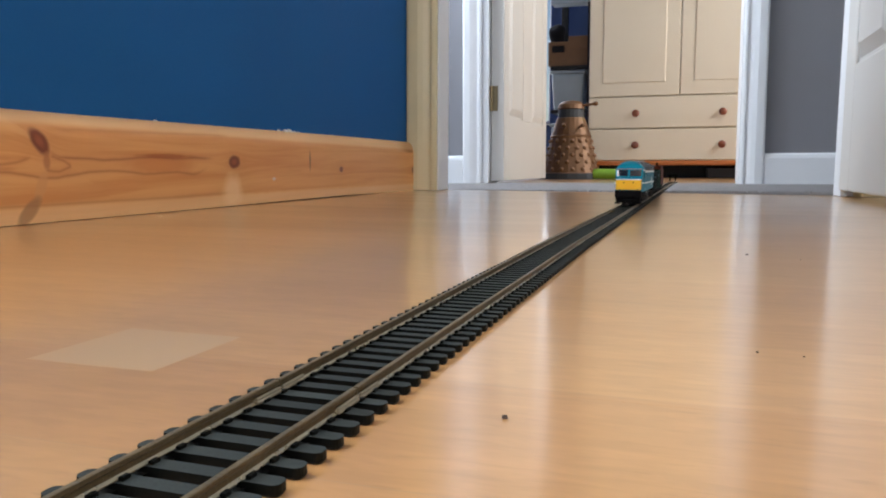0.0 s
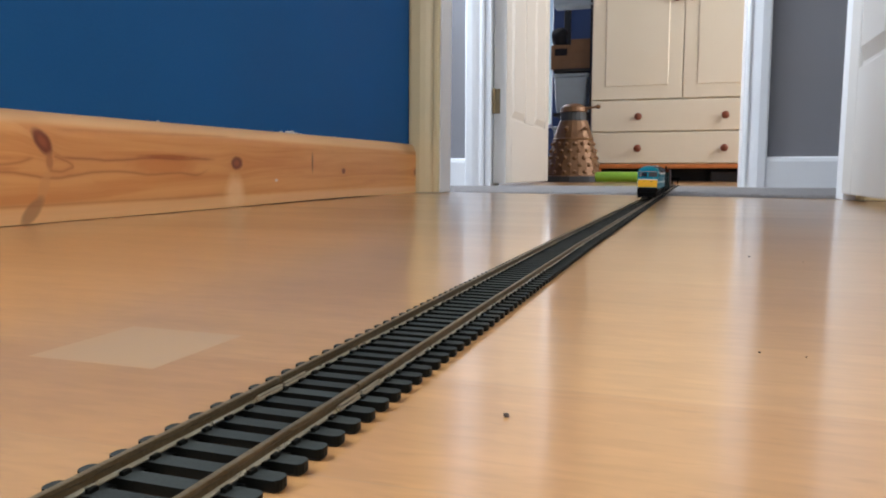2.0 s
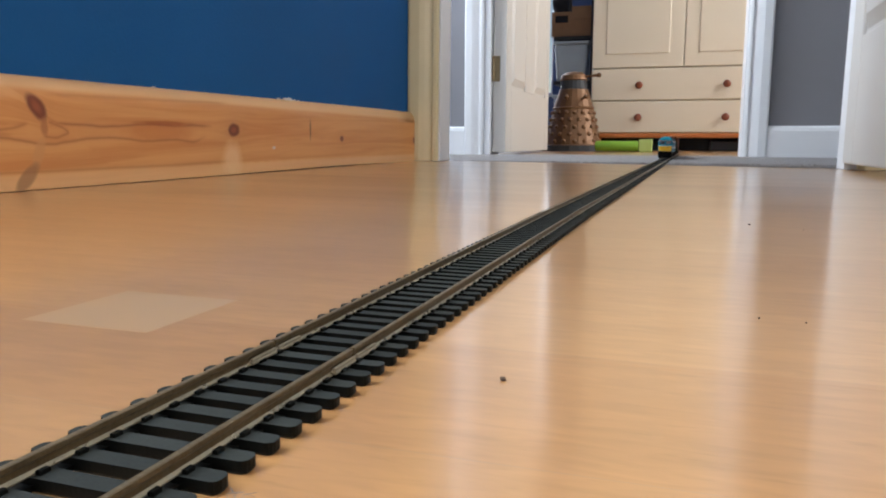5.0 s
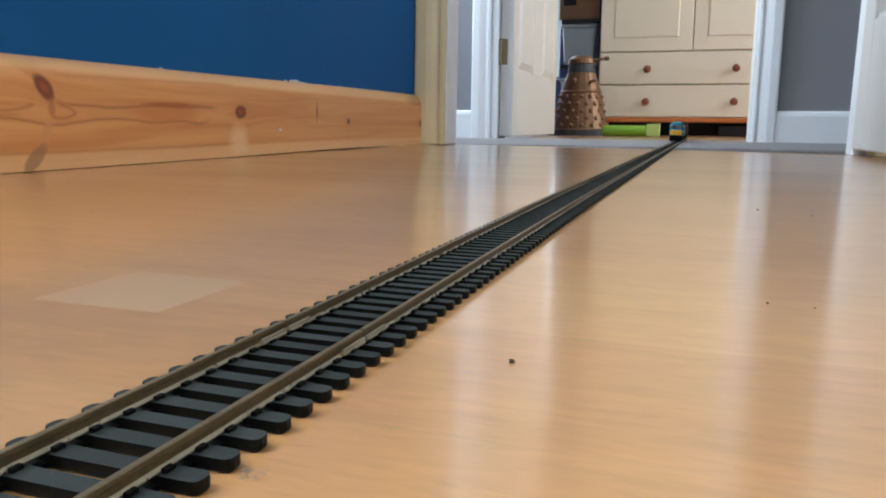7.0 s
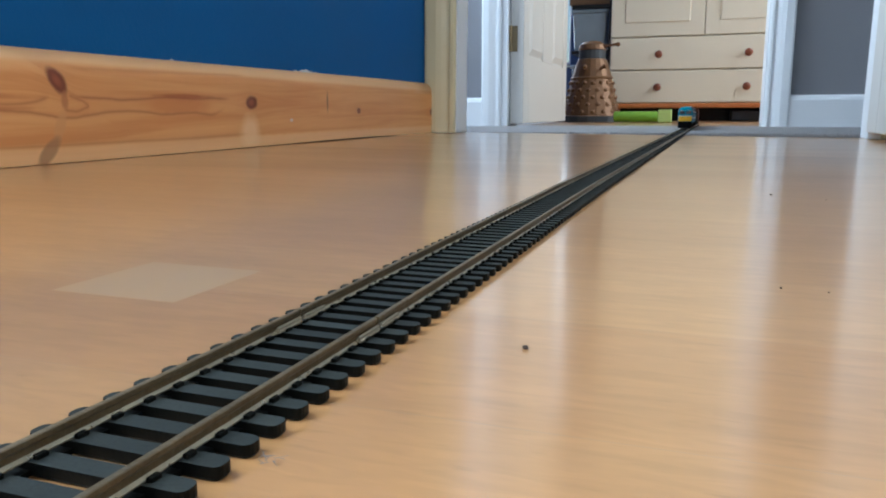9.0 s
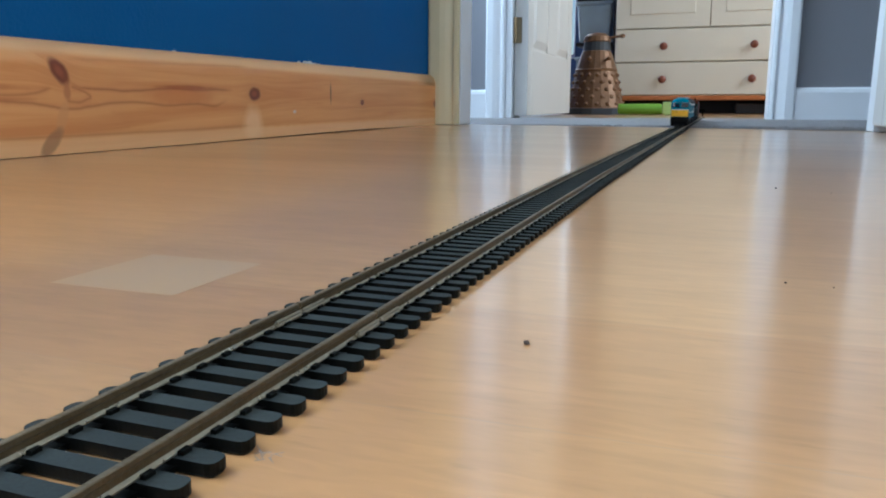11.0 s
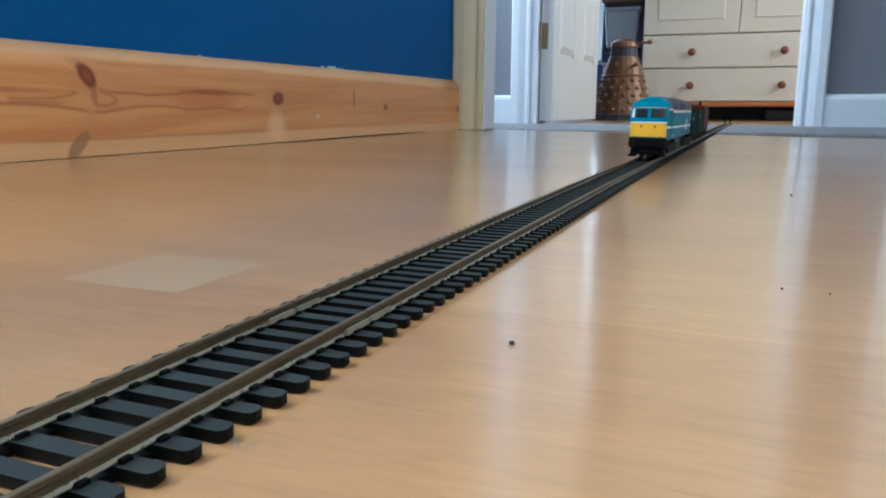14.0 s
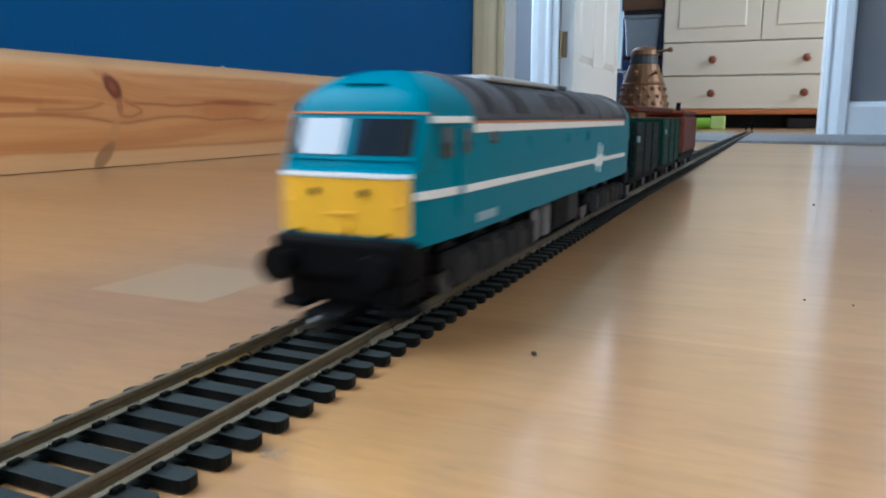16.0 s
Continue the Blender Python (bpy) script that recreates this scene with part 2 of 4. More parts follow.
        ends = calc("MINIMUM", calc("MAXIMUM", calc("MULTIPLY", calc("MINIMUM", along, calc("SUBTRACT", 1.0, along)), 12.0), 0.0), 1.0)
        col = blend(calc("MULTIPLY", calc("MULTIPLY", fac, ends), 0.72), col, colour)
    for y, z, a, h, slant, colour in smears:
        dz = calc("SUBTRACT", sep.outputs["Z"], z)
        u = calc("DIVIDE", calc("SUBTRACT", calc("SUBTRACT", sep.outputs["Y"], y), calc("MULTIPLY", dz, slant)), a)
        v = calc("DIVIDE", dz, h)
        d = calc("ADD", calc("ADD", calc("MULTIPLY", u, u), calc("MULTIPLY", v, v)), calc("MULTIPLY", jitter, 0.8))
        col = blend(calc("MINIMUM", calc("MULTIPLY", calc("MAXIMUM", calc("SUBTRACT", 1.2, d), 0.0), 1.0), 0.72), col, colour)
    l.new(col, b.inputs["Base Color"])
    bp = n.new("ShaderNodeBump")
    bp.inputs["Strength"].default_value, bp.inputs["Distance"].default_value = 0.15, 0.001
    l.new(rings.outputs["Fac"], bp.inputs["Height"])
    l.new(bp.outputs["Normal"], b.inputs["Normal"])
    return m


def carpet_material():
    m = material("grey_carpet", (0.27, 0.255, 0.25), 0.95, mottle=0.5, scale=420, bump=0.9, bump_scale=500, spec=0.1)
    return m


LAMINATE = laminate_material()
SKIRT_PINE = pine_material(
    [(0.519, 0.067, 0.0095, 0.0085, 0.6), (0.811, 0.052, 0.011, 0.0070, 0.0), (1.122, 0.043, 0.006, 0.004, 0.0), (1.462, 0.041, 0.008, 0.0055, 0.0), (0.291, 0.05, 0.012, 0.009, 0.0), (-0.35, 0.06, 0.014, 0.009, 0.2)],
    # the pale mark at y 0.806 paints in a reflection below the second knot
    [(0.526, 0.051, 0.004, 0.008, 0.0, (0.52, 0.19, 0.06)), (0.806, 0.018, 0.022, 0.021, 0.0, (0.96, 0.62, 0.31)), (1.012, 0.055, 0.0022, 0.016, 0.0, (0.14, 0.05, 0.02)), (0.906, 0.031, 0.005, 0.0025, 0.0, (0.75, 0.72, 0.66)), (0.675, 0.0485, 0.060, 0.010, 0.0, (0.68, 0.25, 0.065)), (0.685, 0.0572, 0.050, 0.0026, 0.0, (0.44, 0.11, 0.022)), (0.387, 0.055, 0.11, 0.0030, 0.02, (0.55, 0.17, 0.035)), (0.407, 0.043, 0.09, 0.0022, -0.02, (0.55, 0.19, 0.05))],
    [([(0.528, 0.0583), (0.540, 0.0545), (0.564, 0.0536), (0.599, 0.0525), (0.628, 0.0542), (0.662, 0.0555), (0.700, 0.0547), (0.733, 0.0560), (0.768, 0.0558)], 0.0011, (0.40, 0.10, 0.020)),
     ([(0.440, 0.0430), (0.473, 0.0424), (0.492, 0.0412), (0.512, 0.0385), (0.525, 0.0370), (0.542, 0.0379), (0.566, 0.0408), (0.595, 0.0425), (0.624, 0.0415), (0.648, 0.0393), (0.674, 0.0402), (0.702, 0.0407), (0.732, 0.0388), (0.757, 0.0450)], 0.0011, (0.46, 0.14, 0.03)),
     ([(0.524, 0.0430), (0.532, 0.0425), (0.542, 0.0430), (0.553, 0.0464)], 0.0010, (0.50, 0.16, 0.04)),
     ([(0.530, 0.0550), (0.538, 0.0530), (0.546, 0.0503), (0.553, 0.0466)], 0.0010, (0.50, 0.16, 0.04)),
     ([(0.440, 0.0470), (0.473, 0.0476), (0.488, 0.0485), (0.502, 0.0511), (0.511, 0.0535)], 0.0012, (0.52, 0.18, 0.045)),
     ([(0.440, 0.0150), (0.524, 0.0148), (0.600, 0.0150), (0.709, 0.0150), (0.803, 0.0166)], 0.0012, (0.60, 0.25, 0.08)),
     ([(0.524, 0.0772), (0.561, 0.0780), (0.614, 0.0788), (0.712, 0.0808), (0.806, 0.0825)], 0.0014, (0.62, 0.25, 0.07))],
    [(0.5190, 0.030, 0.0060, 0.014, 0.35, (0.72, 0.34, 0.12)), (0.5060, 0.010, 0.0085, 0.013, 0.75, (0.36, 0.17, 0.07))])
BLUE_WALL = material("blue_wall_paint", (0.012, 0.106, 0.305), 0.6, spec=0.12, mottle=0.12, scale=6, bump=0.25, bump_scale=260)
CREAM_GLOSS = material("cream_gloss_paint", (0.66, 0.57, 0.34), 0.35, mottle=0.06, scale=14, bump=0.08, bump_scale=90)
WHITE_GLOSS = material("white_gloss_paint", (0.80, 0.82, 0.83), 0.32, mottle=0.03, scale=9, bump=0.05, bump_scale=120)
DOOR_PAINT = material("ivory_door_paint", (0.585, 0.565, 0.52), 0.42, mottle=0.05, scale=7, bump=0.08, bump_scale=150)
GREY_WALL = material("grey_wall_paint", (0.23, 0.228, 0.245), 0.7, mottle=0.07, scale=5, bump=0.25, bump_scale=240)
PLAIN_WALL = material("pale_wall_paint", (0.62, 0.60, 0.56), 0.75, mottle=0.05, scale=4, bump=0.2, bump_scale=220)
CEILING_PAINT = material("white_ceiling_paint", (0.80, 0.80, 0.78), 0.8, mottle=0.03, scale=4, bump=0.2, bump_scale=180)
CARPET = carpet_material()
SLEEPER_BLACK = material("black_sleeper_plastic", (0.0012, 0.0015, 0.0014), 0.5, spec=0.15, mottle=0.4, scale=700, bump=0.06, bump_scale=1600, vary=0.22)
SLEEPER_BLACK.node_tree.nodes["Principled BSDF"].inputs["Sheen Weight"].default_value = 0.02
SLEEPER_BLACK.node_tree.nodes["Principled BSDF"].inputs["Sheen Tint"].default_value = (0.85, 1.0, 0.93, 1)
SLEEPER_BLACK.node_tree.nodes["Principled BSDF"].inputs["Specular Tint"].default_value = (0.98, 1.0, 0.88, 1)
SLEEPER_BLACK.node_tree.nodes["Principled BSDF"].inputs["Sheen Roughness"].default_value = 0.48
# dust grey, lightened to put the light on the top faces into colour
SLEEPER_TOP_LIT = material("lit_dusty_sleeper_top", (0.027, 0.032, 0.029), 0.7, spec=0.15, mottle=0.6, scale=1900, bump=0.04, bump_scale=2400, vary=0.2)
# rail metal in a brighter colour, so the foot's shine is painted in
RAIL_FOOT_SHINE = material("lit_rail_foot_metal", (0.42, 0.375, 0.27), 0.28, metal=0.9, mottle=0.25, scale=260, bump=0.1, bump_scale=900)
RAIL_METAL = material("tarnished_rail_metal", (0.155, 0.115, 0.062), 0.42, metal=0.5, mottle=0.3, scale=160, bump=0.12, bump_scale=900)
FISHPLATE = material("bright_joiner_metal", (0.36, 0.32, 0.23), 0.42, metal=0.6, mottle=0.15, scale=400)
BRASS = material("worn_brass", (0.24, 0.18, 0.10), 0.42, metal=0.9, mottle=0.25, scale=80)
TEAL = material("teal_loco_plastic", (0.0, 0.168, 0.232), 0.42, spec=0.12, mottle=0.05, scale=90, bump=0.04, bump_scale=1200)
YELLOW = material("yellow_warning_paint", (0.82, 0.44, 0.020), 0.45, spec=0.3, mottle=0.05, scale=120, bump=0.04, bump_scale=900)
LOCO_WHITE = material("white_lining", (0.85, 0.85, 0.80), 0.45, mottle=0.06, scale=300)
FADED_LETTERS = material("faded_lettering", (0.28, 0.40, 0.44), 0.5, mottle=0.3, scale=900)
LOCO_ORANGE = material("orange_lining", (0.62, 0.20, 0.05), 0.45, mottle=0.05, scale=300)
ROOF_GREY = material("dark_grey_roof", (0.072, 0.072, 0.076), 0.5, spec=0.35, mottle=0.2, scale=160, bump=0.1, bump_scale=900)
ROOF_PALE = material("pale_roof_panel", (0.42, 0.42, 0.40), 0.45, mottle=0.15, scale=200)
ROOF_DARK = material("sooty_roof_panel", (0.024, 0.024, 0.026), 0.5, spec=0.3, mottle=0.3, scale=200)
ROOF_PALE_GREY = material("faded_roof_panel", (0.13, 0.13, 0.135), 0.5, spec=0.3, mottle=0.25, scale=200)
UNDER_PALE = material("pale_grey_underfloor", (0.15, 0.145, 0.135), 0.55, spec=0.3, mottle=0.35, scale=300)
UNDER_BLACK = material("black_underframe", (0.004, 0.0037, 0.0037), 0.6, spec=0.06, mottle=0.3, scale=300, bump=0.15, bump_scale=800)
BOGIE_GREY = material("weathered_bogie", (0.018, 0.017, 0.016), 0.6, spec=0.2, mottle=0.4, scale=350)
WHEEL_STEEL = material("wheel_steel", (0.12, 0.11, 0.10), 0.35, metal=0.9, mottle=0.15, scale=300)
CAB_GLASS = material("cab_glazing", (0.016, 0.018, 0.018), 0.05, mottle=0.1, scale=100, coat=0.35, spec=0.6)
WAGON_DARK = material("blackish_green_wagon", (0.003, 0.008, 0.007), 0.5, spec=0.05, mottle=0.3, scale=250)
WAGON_GREEN = material("green_wagon", (0.002, 0.030, 0.017), 0.5, spec=0.06, mottle=0.25, scale=250)
CRANE_RED = material("red_brown_crane", (0.115, 0.024, 0.011), 0.5, spec=0.1, mottle=0.25, scale=250)
WARDROBE_CREAM = material("cream_wardrobe", (0.79, 0.72, 0.575), 0.42, mottle=0.05, scale=5, bump=0.05, bump_scale=120)
KNOB_WOOD = material("red_brown_knob", (0.20, 0.055, 0.025), 0.35, mottle=0.2, scale=120)
PLINTH_PINE = material("orange_pine", (0.50, 0.17, 0.045), 0.4, mottle=0.2, scale=25)
BRONZE = material("bronze_plastic", (0.165, 0.082, 0.034), 0.42, metal=0.4, mottle=0.2, scale=60)
DARK_RUBBER = material("dark_rubber", (0.035, 0.04, 0.045), 0.6, mottle=0.2, scale=80)
LIME = material("lime_green_plastic", (0.20, 0.42, 0.03), 0.4, mottle=0.1, scale=40)
PALE_LIME = material("pale_lime_card", (0.50, 0.68, 0.22), 0.5, mottle=0.06, scale=60)
CARDBOARD = material("brown_cardboard", (0.27, 0.155, 0.085), 0.85, mottle=0.2, scale=25)
BLACK_METAL = material("black_shelf_metal", (0.012, 0.012, 0.014), 0.45, mottle=0.2, scale=40)
TUB_PLASTIC = material("frosted_tub_plastic", (0.50, 0.62, 0.70), 0.3, mottle=0.12, scale=14)
BLACK_CLOTH = material("black_cloth", (0.012, 0.012, 0.016), 0.9, mottle=0.3, scale=60)
BEDROOM_BLUE = material("bedroom_blue_paint", (0.08, 0.14, 0.34), 0.6, mottle=0.08, scale=5, bump=0.2, bump_scale=200)
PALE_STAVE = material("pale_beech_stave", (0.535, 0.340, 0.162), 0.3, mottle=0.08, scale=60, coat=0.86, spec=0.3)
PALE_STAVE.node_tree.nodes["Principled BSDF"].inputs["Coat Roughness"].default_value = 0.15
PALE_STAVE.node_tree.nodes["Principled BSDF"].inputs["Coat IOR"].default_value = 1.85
CRUMB = material("dark_crumb", (0.05, 0.03, 0.02), 0.8, mottle=0.4, scale=900)
FLUFF = material("grey_fluff", (0.22, 0.20, 0.18), 0.9, mottle=0.2, scale=900)
PLASTER_CHIP = material("white_filler_chip", (0.72, 0.70, 0.66), 0.8, mottle=0.15, scale=300)
WINDOW_WHITE = material("white_window_frame", (0.8, 0.8, 0.79), 0.35, mottle=0.03, scale=20)


# ---- mesh helpers ----
def finish(bm, name, mat, smooth=False):
    bmesh.ops.recalc_face_normals(bm, faces=bm.faces)
    me = bpy.data.meshes.new(name)
    bm.to_mesh(me)
    bm.free()
    me.materials.append(mat)
    if smooth:
        for p in me.polygons:
            p.use_smooth = True
    return me


def part(name, bm, mat, parent, label="", smooth=False):
    ob = new(name, finish(bm, name, mat, smooth))
    ob.parent = parent
    return tagged(ob, label=label)


def thing(name, label, category, group="", m=None, kind=""):
    ob = new(name)
    ob.empty_display_size = 0.01
    if m is not None:
        ob.matrix_world = m
    return tagged(ob, label, category, group, kind)


def box(x0, x1, y0, y1, z0, z1, bevel=0.0, seg=2, bm=None):
    made = bmesh.new()
    v = [made.verts.new((x, y, z)) for x in (x0, x1) for y in (y0, y1) for z in (z0, z1)]
    for f in ((0, 1, 3, 2), (4, 6, 7, 5), (0, 4, 5, 1), (2, 3, 7, 6), (0, 2, 6, 4), (1, 5, 7, 3)):
        made.faces.new([v[i] for i in f])
    if bevel:
        bmesh.ops.bevel(made, geom=made.edges[:], offset=bevel, segments=seg, affect="EDGES", profile=0.5)
    return join(bm, made)


def join(bm, made):
    if bm is None:
        return made
    me = bpy.data.meshes.new("tmp")
    made.to_mesh(me)
    made.free()
    bm.from_mesh(me)
    bpy.data.meshes.remove(me)
    return bm


def rod(p, q, r, seg=16, r2=None, bm=None, bevel=0.0):
    """A round bar from p to q."""
    made = bmesh.new()
    p, q = Vector(p), Vector(q)
    d = q - p
    m = Matrix.Translation((p + q) / 2) @ d.to_track_quat("Z", "Y").to_matrix().to_4x4()
    bmesh.ops.create_cone(made, cap_ends=True, segments=seg, radius1=r, radius2=r if r2 is None else r2, depth=d.length, matrix=m)
    if bevel:
        caps = [e for e in made.edges if any(len(f.verts) > 4 for f in e.link_faces)]
        bmesh.ops.bevel(made, geom=caps, offset=bevel, segments=2, affect="EDGES", profile=0.5)
    return join(bm, made)


def ball(c, rx, ry, rz, seg=16, bm=None):
    made = bmesh.new()
    bmesh.ops.create_uvsphere(made, u_segments=seg, v_segments=max(6, seg // 2), radius=1, matrix=Matrix.Translation(c) @ Matrix.Diagonal((rx, ry, rz, 1)))
    return join(bm, made)


def extrude_profile(points, axis, a, b, bm=None):
    """A closed outline swept along x or y from a to b. points: the other two coordinates."""
    made = bmesh.new()
    ends = []
    for s in (a, b):
        ends.append([made.verts.new((s, u, v) if axis == "x" else ((u, s, v) if axis == "y" else (u, v, s))) for u, v in points])
    k = len(points)
    for i in range(k):
        made.faces.new((ends[0][i], ends[0][(i + 1) % k], ends[1][(i + 1) % k], ends[1][i]))
    made.faces.new(ends[0])
    made.faces.new(ends[1])
    return join(bm, made)


def structure(name, bm, mat, label, category, parent=None, m=None, smooth=False):
    ob = new(name, finish(bm, name, mat, smooth))
    if m is not None:
        ob.matrix_world = m
    return tagged(ob, label, category, kind="structure")


# beyond the doorway the old house leans by half a degree
LEAN = pose(0, 0, 0, 0, -0.5, 0)
SKIRT_X, WALL_X, DOOR_Y, LAND_Y, ROOM_Y = -0.449, -0.467, 1.481, 2.35, 4.5

# ---- the large structure ----
def wall_with_hole(axis, at, thick, a0, a1, z1, hole):
    """An upright wall along the other axis, from a0 to a1; hole: (b0, b1, z0, z1)."""
    b0, b1, h0, h1 = hole
    bm = None
    for u0, u1, z0, zz in ((a0, b0, 0, z1), (b1, a1, 0, z1), (b0, b1, 0, h0), (b0, b1, h1, z1)):
        if zz - z0 < 1e-6:
            continue
        bm = box(at, at + thick, u0, u1, z0, zz, bm=bm) if axis == "y" else box(u0, u1, at, at + thick, z0, zz, bm=bm)
    return bm


def build_shell():
    h = 2.4
    structure("wall_west", wall_with_hole("y", WALL_X - 0.12, 0.12, -2.6, DOOR_Y + 0.06, h, (-0.645, 0.40, 0.36, 2.17)), BLUE_WALL, "deep blue painted wall above a pine skirting board", "wall")
    structure("wall_south", wall_with_hole("x", -2.72, 0.12, WALL_X - 0.12, 2.5, h, (0.85, 2.15, 0.9, 2.0)), PLAIN_WALL, "pale painted unseen wall with an added window", "wall")
    structure("wall_east", box(2.5, 2.6, -2.72, 1.541, 0, h), PLAIN_WALL, "pale painted wall", "wall")
    structure("wall_north", wall_with_hole("x", DOOR_Y, 0.06, WALL_X, 2.5, h, (-0.403, 0.345, 0, 2.03)), PLAIN_WALL, "pale painted wall with a doorway", "wall")
    structure("ceiling", box(-0.59, 2.6, -2.72, 1.541, h, h + 0.1), CEILING_PAINT, "white painted ceiling", "ceiling")
    # landing and far bedroom
    structure("wall_landing_west", wall_with_hole("y", -1.5, 0.1, 1.541, 2.35, h, (1.64, 2.24, 0.7, 1.9)), GREY_WALL, "grey painted landing wall with a window", "wall", m=LEAN)
    structure("wall_landing_east", box(1.6, 1.7, 1.541, 2.35, -0.02, h), GREY_WALL, "grey painted landing wall", "wall", m=LEAN)
    structure("wall_landing_north", wall_with_hole("x", LAND_Y, 0.11, -1.9, 1.8, h, (-0.537, 0.2160, -0.02, 2.03)), GREY_WALL, "mid grey painted landing wall round a doorway", "wall", m=LEAN)
    structure("ceiling_landing", box(-1.5, 1.7, 1.541, 2.35, h - 0.02, h + 0.08), CEILING_PAINT, "white painted landing ceiling", "ceiling", m=LEAN)
    structure("wall_bedroom_west", box(-2.0, -1.9, 2.46, 4.62, -0.02, h), BEDROOM_BLUE, "blue painted bedroom wall", "wall", m=LEAN)
    structure("wall_bedroom_east", wall_with_hole("y", 1.7, 0.1, 2.46, 4.62, h, (2.52, 3.72, 0.6, 2.0)), PLAIN_WALL, "pale bedroom wall with a window", "wall", m=LEAN)
    structure("wall_bedroom_north", wall_with_hole("x", ROOM_Y, 0.12, -1.9, 1.7, h, (-1.64, -0.690, 0.30, 1.9)), BEDROOM_BLUE, "blue painted bedroom wall with a bright window", "wall", m=LEAN)
    structure("ceiling_bedroom", box(-1.9, 1.7, 2.46, 4.5, h - 0.02, h + 0.08), CEILING_PAINT, "white painted bedroom ceiling", "ceiling", m=LEAN)
    structure("ground", box(-60, 60, -60, 60, -0.4, -0.3), PLAIN_WALL, "plain ground outside the house", "ground")


def build_window(name, axis, at, a0, a1, z0, z1, depth, t=0.045):
    """A white frame with one mullion and one transom, in its opening."""
    w = thing(name, "white painted casement window letting in daylight", "window", kind="structure")
    def bar(nm, u0, u1, v0, v1):
        bm = box(u0, u1, at, at + depth, v0, v1, 0.004, 1) if axis == "x" else box(at, at + depth, u0, u1, v0, v1, 0.004, 1)
        part(nm, bm, WINDOW_WHITE, w)
    bar("frame_rail", a0, a1, z0, z0 + t)
    bar("frame_rail", a0, a1, z1 - t, z1)
    bar("frame_stile", a0, a0 + t, z0 + t, z1 - t)
    bar("frame_stile", a1 - t, a1, z0 + t, z1 - t)
    mid = (a0 + a1) / 2
    bar("mullion", mid - 0.02, mid + 0.02, z0 + t, z1 - t)


def architrave_profile(w, d):
    """Outline across a moulded architrave: (across, out)."""
    return [(0, 0), (0, d * 0.55), (w * 0.06, d * 0.75), (w * 0.16, d * 0.8), (w * 0.22, d * 0.62), (w * 0.30, d * 0.66), (w * 0.45, d * 0.85), (w * 0.62, d), (w * 0.92, d), (w, d * 0.85), (w, 0)]


def architrave(name, x_inner, x_outer, y, d, z0, z1, mat, label, m=None):
    """An upright architrave on the wall face at y, standing out towards -y."""
    w = x_outer - x_inner
    pts = [(x_inner + u if w > 0 else x_inner - u, y - v) for u, v in architrave_profile(abs(w), d)]
    structure(name, extrude_profile(pts, "z", z0, z1), mat, label, "door frame", m=m)


def raised_panel(thick, y0, y1, z0, z1):
    """A panel with sloping margins on both faces, its field a little proud of the rails."""
    bm = bmesh.new()
    rings = []
    for x, inset in ((thick + 0.003, 0.022), (thick - 0.006, 0.0), (0.006, 0.0), (-0.003, 0.022)):
        rings.append([bm.verts.new((x, y, z)) for y, z in ((y0 + inset, z0 + inset), (y1 - inset, z0 + inset), (y1 - inset, z1 - inset), (y0 + inset, z1 - inset))])
    for a, b in zip(rings, rings[1:]):
        for i in range(4):
            bm.faces.new((a[i], a[(i + 1) % 4], b[(i + 1) % 4], b[i]))
    bm.faces.new(rings[0])
    bm.faces.new(rings[-1])
    return bm


def build_door_leaf(name, label, m, wide, high, thick, mat):
    """A moulded four-panel leaf: it runs along local +y, its show face looks to local -x; recessed panels on both faces."""
    d = thing(name, label, "door", m=m)
    stile, bottom, lock, top = 0.075, 0.205, 0.17, 0.11
    core = box(0.0055, thick - 0.0055, 0.002, wide - 0.002, 0.002, high - 0.002)
    part("core", core, mat, d)
    mid0, mid1 = wide / 2 - 0.08, wide / 2 + 0.08
    part("stile", box(0, thick, 0, stile, 0, high, 0.003), mat, d)
    part("stile", box(0, thick, wide - stile, wide, 0, high, 0.003), mat, d)
    part("muntin", box(0.0004, thick - 0.0004, mid0, mid1, bottom, high - top, 0.002), mat, d)
    for z0, z1 in ((0, bottom), (0.82, 0.82 + lock), (high - top, high)):
        part("rail", box(0.0002, thick - 0.0002, stile, wide - stile, z0, z1, 0.003), mat, d)
    for y0, y1 in ((stile, mid0), (mid1, wide - stile)):
        for z0, z1 in ((bottom, 0.82), (0.82 + lock, high - top)):
            part("panel", raised_panel(thick, y0 + 0.006, y1 - 0.006, z0 + 0.006, z1 - 0.006), mat, d)
    return d


